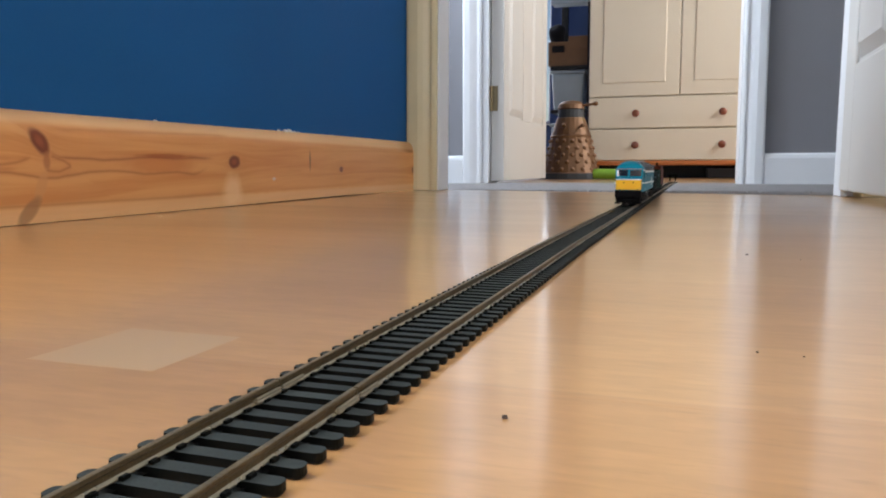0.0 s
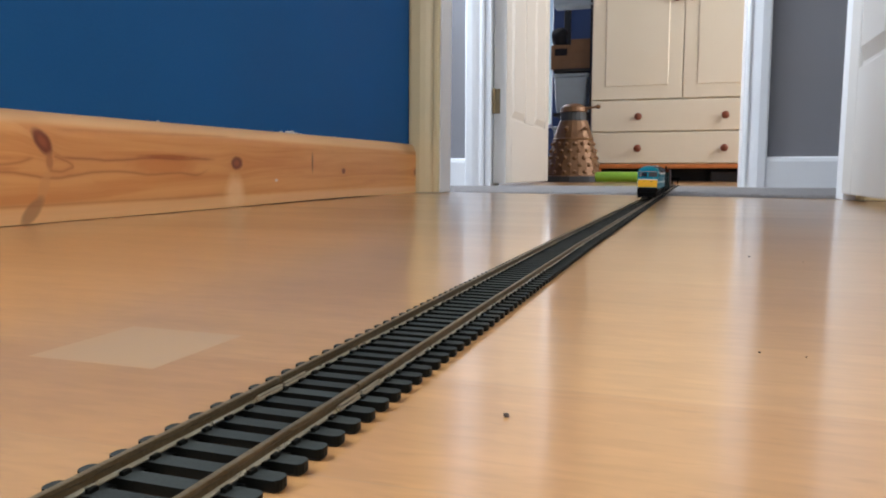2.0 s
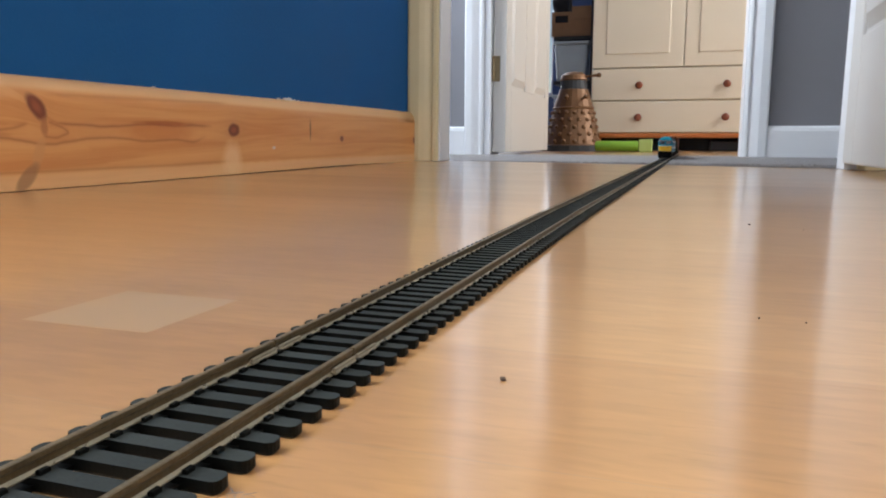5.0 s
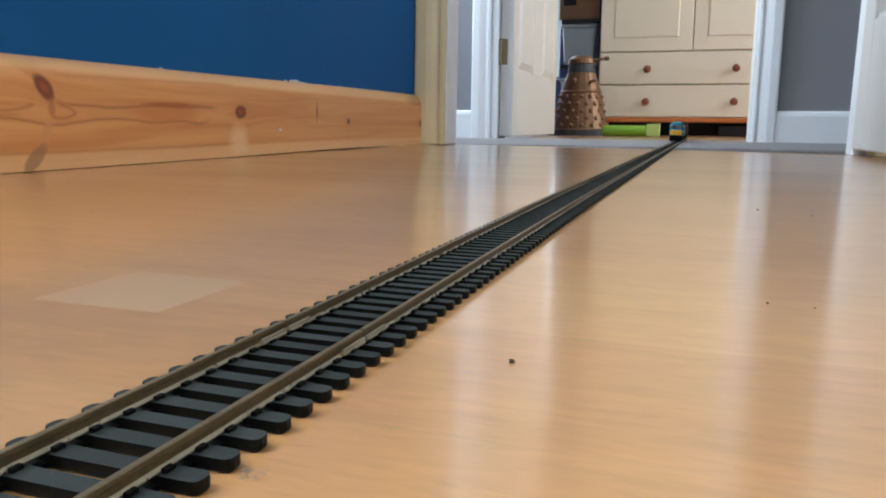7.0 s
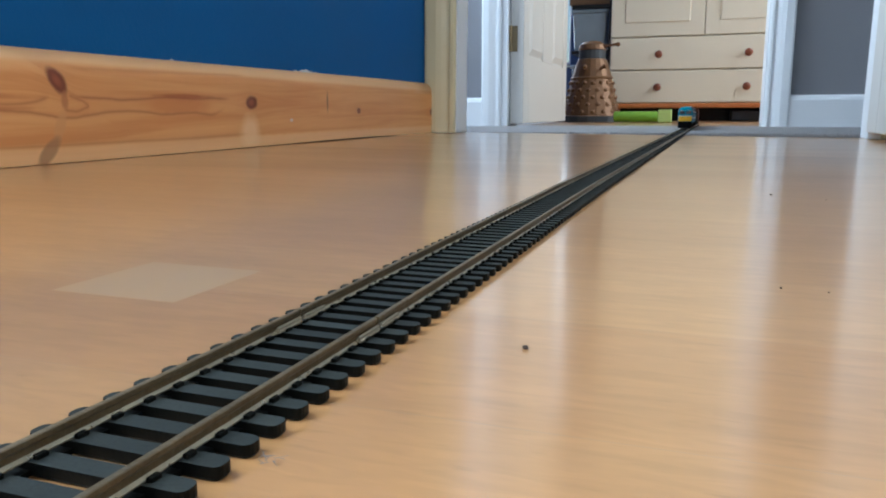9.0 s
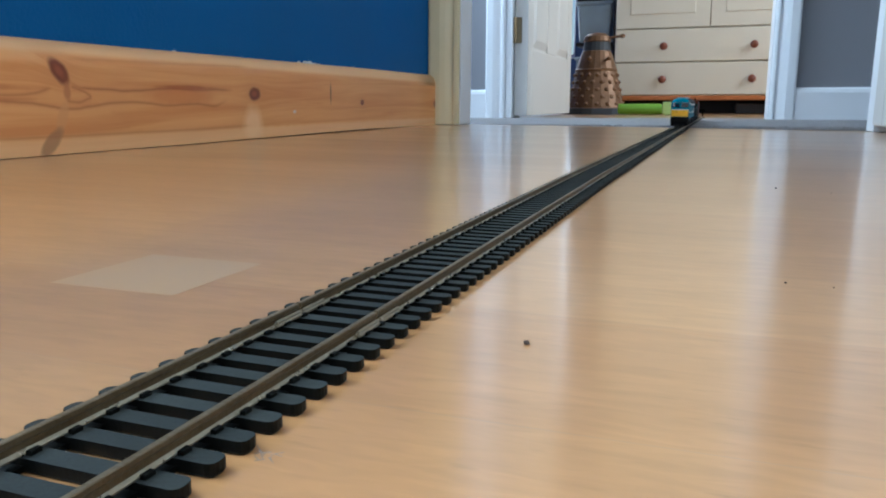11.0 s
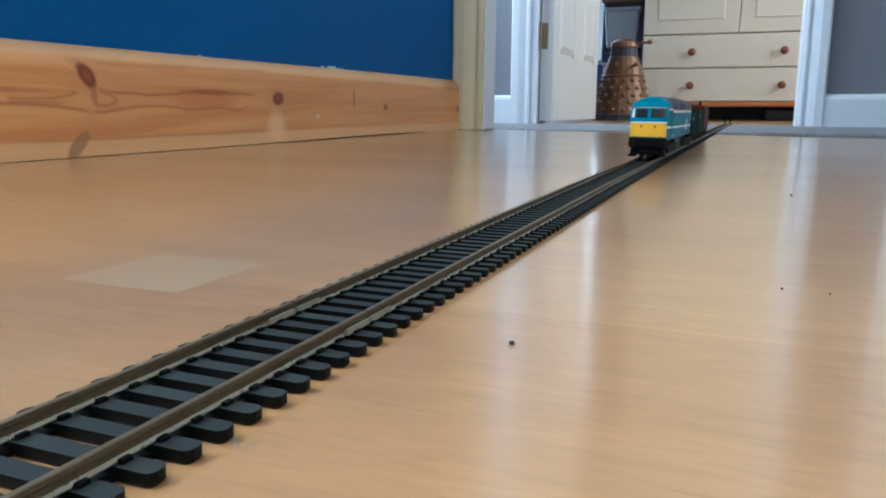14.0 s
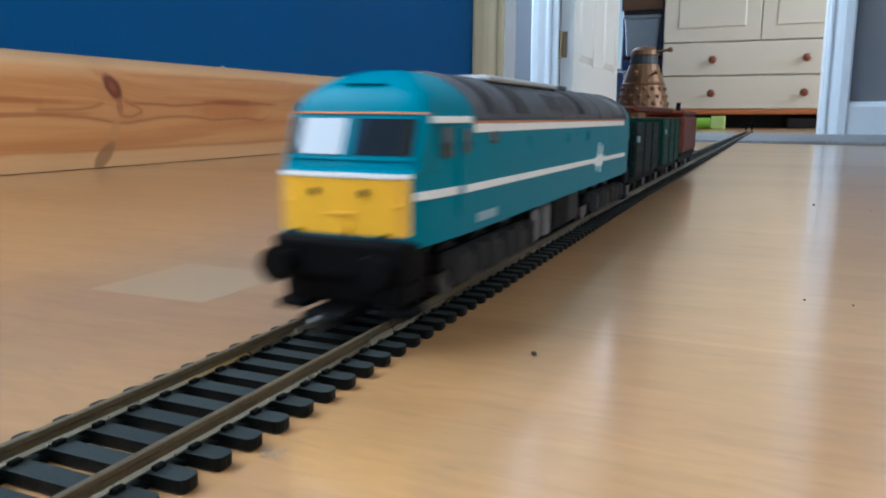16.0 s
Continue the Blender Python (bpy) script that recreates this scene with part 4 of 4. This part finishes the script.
    for s in (-1, 1):
        for j in range(7):
            z = 0.0483 + j * 0.00068
            x = half_width(z, 0.0165) + 0.0006
            part("roof_slat", box(*sorted((s * (x - 0.0008), s * (x + 0.0003))), 0.0925, 0.1265, z, z + 0.0003), ROOF_GREY, loco)
    # buffer beams, buffers, couplings, underframe, bogies
    part("underframe", box(-0.0105, 0.0105, 0.004, LOCO_LEN - 0.004, 0.0175, 0.0214, 0.0005, 1), UNDER_BLACK, loco)
    for end in (0, 1):
        def at(y):
            return y if end == 0 else LOCO_LEN - y
        beam = part("buffer_beam", box(-0.0150, 0.0150, min(at(-0.0022), at(0.010)), max(at(-0.0022), at(0.010)), 0.0140, 0.0224, 0.0012, 2), UNDER_BLACK, loco, "black buffer beam")
        part("valance", box(-0.0135, 0.0135, min(at(-0.0005), at(0.012)), max(at(-0.0005), at(0.012)), 0.0085, 0.0140, 0.0012, 2), UNDER_BLACK, beam)
        for s in (-1, 1):
            part("buffer", rod((s * 0.0108, at(-0.002), 0.0172), (s * 0.0108, at(-0.0070), 0.0172), 0.0022, 14), UNDER_BLACK, beam)
            part("buffer_head", rod((s * 0.0108, at(-0.0068), 0.0172), (s * 0.0108, at(-0.0080), 0.0172), 0.0035, 20, bevel=0.0003), UNDER_BLACK, beam)
            part("cab_step", box(s * 0.0120 - 0.0030, s * 0.0120 + 0.0030, min(at(-0.001), at(0.008)), max(at(-0.001), at(0.008)), 0.0068, 0.0086, 0.0004, 1), UNDER_BLACK, beam)
        part("coupling", box(-0.0045, 0.0045, min(at(-0.0085), at(0.004)), max(at(-0.0085), at(0.004)), 0.0065, 0.0085, 0.0005, 1), UNDER_BLACK, beam, "black tension-lock coupling")
        part("coupling_hook", box(-0.0010, 0.0010, min(at(-0.0105), at(-0.004)), max(at(-0.0105), at(-0.004)), 0.0050, 0.0082, 0.0003, 1), WHEEL_STEEL, beam)
    for y0 in (0.024, 0.168):
        bogie = part("bogie", box(-0.0105, 0.0105, y0, y0 + 0.058, 0.0105, 0.0160, 0.0008, 1), UNDER_BLACK, loco, "black six-wheel bogie")
        for s in (-1, 1):
            part("side_frame", box(*sorted((s * 0.0118, s * 0.0142)), y0 - 0.002, y0 + 0.060, 0.0125, 0.0165, 0.0006, 1), BOGIE_GREY, bogie)
            for k in range(3):
                yc = y0 + 0.008 + k * 0.021
                part("axle_box", box(*sorted((s * 0.0120, s * 0.0155)), yc - 0.0038, yc + 0.0038, 0.0085, 0.0150, 0.0008, 1), BOGIE_GREY, bogie)
                part("spring", rod((s * 0.0148, yc + 0.0068, 0.0095), (s * 0.0148, yc + 0.0068, 0.0165), 0.0020, 10), BOGIE_GREY, bogie)
                part("spring", rod((s * 0.0148, yc - 0.0068, 0.0095), (s * 0.0148, yc - 0.0068, 0.0165), 0.0020, 10), BOGIE_GREY, bogie)
        for k in range(3):
            wheel_set(bogie, y0 + 0.008 + k * 0.021, 0.0068)
    for y0, y1, mat in ((0.093, 0.110, BOGIE_GREY), (0.113, 0.130, UNDER_BLACK), (0.133, 0.150, BOGIE_GREY)):
        part("tank", box(-0.0138, 0.0138, y0, y1, 0.0090, 0.0212, 0.0012, 2), mat, loco, "dark underfloor tank")
    return loco


def wagon_frame(w, length):
    part("chassis", box(-0.0135, 0.0135, 0.002, length - 0.002, 0.0120, 0.0160, 0.0006, 1), UNDER_BLACK, w)
    for y in (length * 0.22, length * 0.78):
        wheel_set(w, y, 0.0055)
        for s in (-1, 1):
            part("axle_guard", box(*sorted((s * 0.0118, s * 0.0135)), y - 0.005, y + 0.005, 0.0078, 0.0125, 0.0006, 1), UNDER_BLACK, w)
    for y, o in ((0.0, -1), (length, 1)):
        part("coupling", box(-0.0035, 0.0035, min(y, y + o * 0.006), max(y, y + o * 0.006), 0.0068, 0.0085, 0.0004, 1), UNDER_BLACK, w)
        for s in (-1, 1):
            part("buffer", rod((s * 0.0105, y, 0.0145), (s * 0.0105, y + o * 0.004, 0.0145), 0.0022, 12), UNDER_BLACK, w)


def build_wagon(label, mat, length, top):
    """An open plank wagon with ribs and a hollow load space."""
    w = thing("goods_wagon", label, "toy wagon", "goods wagons behind the locomotive")
    wagon_frame(w, length)
    x = 0.0155
    part("floor_board", box(-x, x, 0.002, length - 0.002, 0.0160, 0.0178), mat, w)
    planks = 5
    step = (top - 0.0178) / planks
    for s in (-1, 1):
        for k in range(planks):
            part("plank", box(*sorted((s * (x - 0.0014), s * x)), 0.002, length - 0.002, 0.0178 + k * step + 0.0002, 0.0178 + (k + 1) * step, 0.0002, 1), mat, w)
        for y in (0.006, length * 0.36, length * 0.64, length - 0.006):
            part("rib", box(*sorted((s * x, s * (x + 0.0005))), y - 0.0012, y + 0.0012, 0.0150, top, 0.0002, 1), mat, w)
    for y in (0.002, length - 0.0034):
        part("end_wall", box(-x + 0.0015, x - 0.0015, y, y + 0.0014, 0.0178, top, 0.0002, 1), mat, w)
    part("number_plate", box(x - 0.0002, x + 0.0010, 0.010, 0.013, top - 0.010, top - 0.007), FADED_LETTERS, w, "small pale bar of lettering")
    return w


def build_crane():
    c = thing("crane_wagon", "red-brown model crane wagon with a long jib", "toy wagon", "goods wagons behind the locomotive")
    length = 0.116
    wagon_frame(c, length)
    part("deck", box(-0.0150, 0.0150, 0.002, length - 0.002, 0.0160, 0.0185, 0.0005, 1), UNDER_BLACK, c)
    cab = part("cab", box(-0.0155, 0.0155, 0.012, 0.112, 0.0180, 0.0480, 0.003, 3), CRANE_RED, c, "red-brown crane cab")
    part("cab_roof", box(-0.0150, 0.0150, 0.010, 0.113, 0.0480, 0.0515, 0.0016, 2), CRANE_RED, cab)
    part("cab_window", box(-0.0153, 0.0153, 0.018, 0.030, 0.034, 0.043), CAB_GLASS, cab)
    part("chimney", rod((0.006, 0.050, 0.0500), (0.006, 0.050, 0.0580), 0.0018, 12), UNDER_BLACK, cab)
    jib = part("jib", box(-0.0060, -0.0040, -0.150, 0.016, 0.0495, 0.0530, 0.0005, 1), CRANE_RED, c, "dark red lattice jib over the wagons")
    part("jib_beam", box(0.0040, 0.0060, -0.150, 0.016, 0.0495, 0.0530, 0.0005, 1), CRANE_RED, jib)
    for k in range(9):
        y = -0.146 + k * 0.019
        part("jib_brace", rod((-0.005, y, 0.0512), (0.005, y + 0.017, 0.0512), 0.0008, 8), CRANE_RED, jib)
    return c


# ---- landing and bedroom ----
def build_far_floor():
    carpet = box(-1.4, 1.6, 1.545, 2.462, -0.012, 0.0015, 0.002, 2)
    structure("carpet_landing", carpet, CARPET, "mottled grey fitted carpet on the landing", "carpet", m=LEAN)
    # short pile along the carpet's cut edge
    rnd = random.Random(11)
    bm = bmesh.new()
    for i in range(900):
        x = rnd.uniform(-0.40, 0.34)
        y = 1.545 + rnd.random() ** 2 * 0.05
        s, h = rnd.uniform(0.001, 0.0022), rnd.uniform(0.0022, 0.0048)
        if abs(x - track_x(y)) < 0.017:
            h = 0.0016
        v = [bm.verts.new((x - s, y - s, 0.0005)), bm.verts.new((x + s, y - s, 0.0005)), bm.verts.new((x, y + s, 0.0005)), bm.verts.new((x + rnd.uniform(-s, s), y - s * 0.5, h))]
        for f in ((0, 1, 3), (1, 2, 3), (2, 0, 3)):
            bm.faces.new([v[k] for k in f])
    ob = new("carpet_pile", finish(bm, "carpet_pile", CARPET))
    ob.matrix_world = LEAN
    tagged(ob, "rough tufted edge of the grey carpet", "carpet", kind="stuff")
    structure("floor_bedroom", box(-1.9, 1.7, 2.462, 4.5, -0.02, 0.0), LAMINATE, "beech laminate bedroom floor", "floor", m=LEAN)


def build_wardrobe():
    w = thing("wardrobe", "cream two-door wardrobe with two drawers on a pine plinth", "wardrobe", m=LEAN @ pose(0, 3.65, 0))
    x0, x1, top = -0.368, 0.462, 1.82
    part("carcass", box(x0, x1, 0.022, 0.53, 0.082, top, 0.003, 1), WARDROBE_CREAM, w)
    part("cornice", box(x0 - 0.02, x1 + 0.02, 0.0, 0.545, top, top + 0.05, 0.012, 3), WARDROBE_CREAM, w)
    part("plinth_rail", box(x0 - 0.004, x1 + 0.004, 0.002, 0.53, 0.060, 0.081, 0.005, 2), PLINTH_PINE, w, "orange pine plinth rail")
    for x in (x0 + 0.03, x1 - 0.03):
        for y in (0.03, 0.5):
            part("foot", rod((x, y, 0.0), (x, y, 0.06), 0.017, 16, 0.024), PLINTH_PINE, w)
    # added black sheet that paints the shade below the plinth
    part("shade_panel", box(x0 + 0.01, x1 - 0.01, 0.30, 0.32, 0.0, 0.060), BLACK_METAL, w, "black panel standing in for the shade under the wardrobe")
    mid = 0.038
    for a, b, k in ((x0 + 0.004, mid - 0.002, mid - 0.034), (mid + 0.002, x1 - 0.004, mid + 0.030)):
        door = part("door", box(a, b, 0.004, 0.0215, 0.376, top - 0.006, 0.003, 2), WARDROBE_CREAM, w)
        rim = 0.072
        # routed groove and raised field
        bm = box(a + rim - 0.012, b - rim + 0.012, 0.0005, 0.0080, 0.376 + rim - 0.012, top - 0.07, 0.0034, 3)
        part("field", bm, WARDROBE_CREAM, door)
        knob = part("knob", ball((k, -0.014, 0.815), 0.016, 0.011, 0.016, 18), KNOB_WOOD, door, "turned red-brown wooden knob", smooth=True)
        part("knob_neck", rod((k, 0.004, 0.815), (k, -0.008, 0.815), 0.008, 12), KNOB_WOOD, knob)
    for z0, z1, kz in ((0.230, 0.370, 0.296), (0.0835, 0.224, 0.152)):
        d = part("drawer_front", box(x0 + 0.004, x1 - 0.004, 0.004, 0.0215, z0, z1, 0.004, 2), WARDROBE_CREAM, w)
        for k in (-0.151, 0.224):
            knob = part("knob", ball((k, -0.014, kz), 0.017, 0.011, 0.017, 18), KNOB_WOOD, d, "turned red-brown wooden knob", smooth=True)
            part("knob_neck", rod((k, 0.004, kz), (k, -0.008, kz), 0.008, 12), KNOB_WOOD, knob)
    tray = tagged(new("storage_tray", finish(box(0.17, 0.40, 3.69, 4.0, 0.002, 0.046, 0.004, 2), "storage_tray", BLACK_METAL)), "flat black box pushed under the wardrobe", "box")
    tray.matrix_world = LEAN


def build_toy_figure():
    """A plain studded cone with a domed top, one mesh."""
    bm = bmesh.new()
    rings = [(0.0, 0.116, 0.122), (0.025, 0.116, 0.122), (0.028, 0.103, 0.109), (0.178, 0.074, 0.08), (0.184, 0.077, 0.082), (0.19, 0.073, 0.076), (0.262, 0.052, 0.052), (0.264, 0.049, 0.049), (0.300, 0.047, 0.047), (0.303, 0.051, 0.051), (0.322, 0.046, 0.046), (0.335, 0.030, 0.030), (0.341, 0.0005, 0.0005)]
    rows = []
    for z, a, b in rings:
        k = 20
        rows.append([bm.verts.new((a * math.cos(2 * math.pi * (i + 0.5) / k), b * math.sin(2 * math.pi * (i + 0.5) / k), z)) for i in range(k)])
    for a, b in zip(rows, rows[1:]):
        for i in range(len(a)):
            bm.faces.new((a[i], a[(i + 1) % len(a)], b[(i + 1) % len(a)], b[i]))
    bm.faces.new(rows[0])
    for r in range(5):
        z = 0.043 + r * 0.030
        f = (z - 0.022) / 0.156
        ra = 0.103 + (0.074 - 0.103) * f
        for i in range(16):
            t = 2 * math.pi * (i + 0.5 * (r % 2)) / 16
            ball((ra * 0.968 * math.cos(t), (ra + 0.006) * 0.968 * math.sin(t), z), 0.0095, 0.0095, 0.0095, 8, bm=bm)
    rod((0.03, -0.02, 0.314), (0.082, -0.03, 0.322), 0.0055, 10, bm=bm)
    ball((0.086, -0.03, 0.322), 0.010, 0.010, 0.010, 10, bm=bm)
    for s in (-1, 1):
        rod((s * 0.028, -0.05, 0.222), (s * 0.034, -0.135, 0.225), 0.0055, 10, bm=bm)
        ball((s * 0.034, -0.135, 0.225), 0.009, 0.009, 0.009, 10, bm=bm)
    ob = new("toy_figure", finish(bm, "toy_figure", BRONZE))
    ob.data.materials.append(DARK_RUBBER)
    for p in ob.data.polygons:
        z = p.center.z
        if z < 0.026 or 0.265 < z < 0.299:
            p.material_index = 1
    ob.matrix_world = LEAN @ pose(-0.418, 3.45, 0, 0, 0, 12) @ Matrix.Diagonal((1.2, 1.15, 1.02, 1))
    tagged(ob, "bronze plastic toy with studded tapering sides and dark base", "toy figure")


def build_bedroom_clutter():
    bar = thing("green_roller", "lime green rounded plastic tube lying on the floor", "toy", m=LEAN @ pose(0, 3.3, 0))
    part("tube", rod((-0.30, 0, 0.0235), (-0.122, 0, 0.0235), 0.0215, 24, bevel=0.006), LIME, bar, smooth=True)
    card = tagged(new("lime_box", finish(box(-0.121, -0.068, 3.285, 3.325, 0.001, 0.052, 0.002, 1), "lime_box", PALE_LIME)), "pale lime card box standing on the floor", "box")
    card.matrix_world = LEAN
    shelf = thing("metal_shelving", "black metal shelving unit beside the wardrobe", "shelving", m=LEAN @ pose(0, 4.05, 0))
    for x, y in ((-0.612, 0.34), (-0.425, 0.0), (-0.425, 0.34)):
        part("upright", box(x, x + 0.035, y, y + 0.035, 0, 1.7, 0.002, 1), BLACK_METAL, shelf)
    part("upper_shelf", box(-0.612, -0.392, 0.0, 0.09, 0.892, 0.908, 0.002, 1), TUB_PLASTIC, shelf, "pale upper shelf")
    for z in (0.06, 0.335, 0.56, 1.3):
        part("shelf_board", box(-0.612, -0.392, 0.002, 0.372, z, z + 0.018, 0.002, 1), BLACK_METAL, shelf)
    tub = thing("storage_tub", "frosted plastic storage tub on a shelf", "storage box", m=LEAN @ pose(-0.525, 4.20, 0.353))
    body = bmesh.new()
    lo = [(-0.075, -0.12), (0.075, -0.12), (0.075, 0.12), (-0.075, 0.12)]
    a = [body.verts.new((x, y, 0)) for x, y in lo]
    b = [body.verts.new((x * 1.17, y * 1.12, 0.187)) for x, y in lo]
    for i in range(4):
        body.faces.new((a[i], a[(i + 1) % 4], b[(i + 1) % 4], b[i]))
    body.faces.new(a)
    body.faces.new(b)
    bmesh.ops.bevel(body, geom=body.edges[:], offset=0.012, segments=2, affect="EDGES", profile=0.5)
    part("tub", body, TUB_PLASTIC, tub)
    part("lid", box(-0.094, 0.094, -0.14, 0.14, 0.186, 0.204, 0.006, 2), TUB_PLASTIC, tub)
    low = copy_thing(tub, LEAN @ pose(-0.525, 4.20, 0.079))
    carton = thing("cardboard_box", "brown cardboard box with an open flap on a shelf", "box", m=LEAN @ pose(-0.515, 4.2, 0.579))
    part("carton", box(-0.115, 0.10, -0.13, 0.13, 0, 0.125, 0.003, 1), CARDBOARD, carton)
    part("flap", box(-0.01, 0.09, -0.135, -0.131, 0.085, 0.150, 0.001, 1), CARDBOARD, carton)
    # black plate paints the dark inside of a hand hole
    part("hand_hole_dark", box(-0.095, -0.03, -0.1325, -0.129, 0.07, 0.105, 0.001, 1), BLACK_CLOTH, carton)
    bag = ball((-0.598, 4.17, 0.752), 0.045, 0.06, 0.055, 20)
    for v in bag.verts:
        v.co += Vector((noise.noise(v.co * 18), noise.noise(v.co * 18 + Vector((5, 1, 2))), noise.noise(v.co * 15))) * 0.016
    b2 = new("black_bag", finish(bag, "black_bag", BLACK_CLOTH, True))
    b2.matrix_world = LEAN
    tagged(b2, "crumpled black cloth bag on top of a cardboard box", "bag")
    panel = tagged(new("picture_board", finish(box(-0.62, -0.40, 4.055, 4.13, 0.909, 1.10, 0.004, 1), "picture_board", TUB_PLASTIC)), "pale grey box on the upper shelf", "box")
    panel.matrix_world = LEAN


# ---- small things on the floor ----
def build_specks():
    rnd = random.Random(3)
    for x, y, s in ((0.037, 0.164, 0.00048), (0.103, 0.476, 0.00045), (0.088, 0.236, 0.0003), (0.128, 0.46, 0.0003), (0.099, 0.235, 0.0002), (-0.12, 0.118, 0.0004)):
        bm = ball((0, 0, 0), s * 1.5, s, s * 0.8, 10)
        for v in bm.verts:
            v.co += Vector((rnd.uniform(-1, 1), rnd.uniform(-1, 1), rnd.uniform(-1, 1))) * s * 0.3
        ob = tagged(new("crumb", finish(bm, "crumb", CRUMB)), "tiny dark crumb on the laminate floor", "crumb", "crumbs")
        ob.matrix_world = pose(x, y, s * 0.7, 0, 0, rnd.uniform(0, 180))
    bm = bmesh.new()
    for i in range(16):
        p = Vector((rnd.uniform(-0.0012, 0.0012), rnd.uniform(-0.0010, 0.0010), 0.0003))
        q = p + Vector((rnd.uniform(-0.0018, 0.0018), rnd.uniform(-0.0014, 0.0014), rnd.uniform(0, 0.0008)))
        rod(p, q, 0.00004, 5, bm=bm)
    fl = tagged(new("dust_fluff", finish(bm, "dust_fluff", FLUFF)), "wisp of grey dust fluff beside the track", "dust")
    fl.matrix_world = pose(0.0160, 0.1060, 0.0003)


# ---- the laminate floor, board by board ----
def build_floor():
    floor = thing("floor", "glossy beech laminate floor in long boards", "floor", kind="structure")
    part("subfloor", box(WALL_X, 2.5, -2.6, 1.545, -0.03, -0.0085), CARDBOARD, floor)
    wide, long = 0.1725, 1.25
    def board(w, l):
        bm = box(0, l - 0.00003, 0.00002, w - 0.00002, -0.008, 0.0)
        return finish(bm, "floor_board", LAMINATE)
    meshes = {}
    k0 = -16
    for k in range(k0, 9):
        y = 0.0095 + 0.1725 * k
        if y > 1.545:
            break
        w = min(wide, 1.545 - y)
        if y < -2.6:
            continue
        off = (k * 0.47) % 1.0 * long
        x = WALL_X + 0.001 - off
        while x < 2.5:
            a, b = max(x, WALL_X + 0.001), min(x + long, 2.5)
            if b - a > 0.01:
                key = (round(w, 4), round(b - a, 3))
                if key not in meshes:
                    meshes[key] = board(w, b - a)
                ob = new("floor_board", meshes[key])
                ob.parent = floor
                ob.matrix_basis = pose(a, y, 0)
            x += long
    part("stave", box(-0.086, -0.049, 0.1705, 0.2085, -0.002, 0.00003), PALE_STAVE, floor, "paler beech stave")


build_shell()
build_window("window_1", "y", WALL_X - 0.08, -0.645, 0.40, 0.36, 2.17, 0.05)
# window_2 is unseen, added round the fill light
build_window("window_2", "x", -2.68, 0.85, 2.15, 0.9, 2.0, 0.05)
build_window("window_3", "y", -1.46, 1.64, 2.24, 0.7, 1.9, 0.04)
build_window("window_4", "y", 1.72, 2.52, 3.72, 0.6, 2.0, 0.03)
build_window("window_5", "x", 4.54, -1.64, -0.690, 0.30, 1.9, 0.03, 0.02)
build_doors()
build_skirting()
build_far_floor()
build_wardrobe()
build_toy_figure()
build_bedroom_clutter()
LOCO = build_loco()
WAGON_A = build_wagon("blackish green open model goods wagon", WAGON_DARK, 0.098, 0.0435)
WAGON_B = build_wagon("green open model goods wagon", WAGON_GREEN, 0.098, 0.0455)
CRANE = build_crane()
build_track()
build_specks()
build_floor()


def motions():
    """The train backs away along the track, stops, and comes forward past the camera."""
    nose = [(0, 0.931), (0.5, 0.998), (1, 1.063), (1.5, 1.152), (2, 1.236), (2.5, 1.318), (3, 1.387), (3.5, 1.49), (4, 1.616), (5, 1.86), (6, 2.02), (6.5, 2.05), (7, 2.05), (7.5, 2.03), (8, 2.00), (8.5, 1.95), (9, 1.875), (10, 1.68), (11, 1.45), (11.5, 1.319), (12, 1.172), (12.5, 1.066), (13, 0.966), (13.5, 0.811), (14, 0.680), (14.5, 0.559), (15, 0.437), (15.4, 0.325), (15.8, 0.214), (16, 0.156)]
    for ob, back, length in ((LOCO, 0.0, LOCO_LEN), (WAGON_A, 0.261, 0.098), (WAGON_B, 0.369, 0.098), (CRANE, 0.477, 0.116)):
        rows = []
        for t, y in nose:
            a, b = y + back, y + back + length
            xa, xb = track_x(a), track_x(b)
            rows.append((t, pose(xa, a, -0.0005, 0, 0, -math.degrees(math.atan2(xb - xa, length)))))
        walk(ob, rows)


motions()
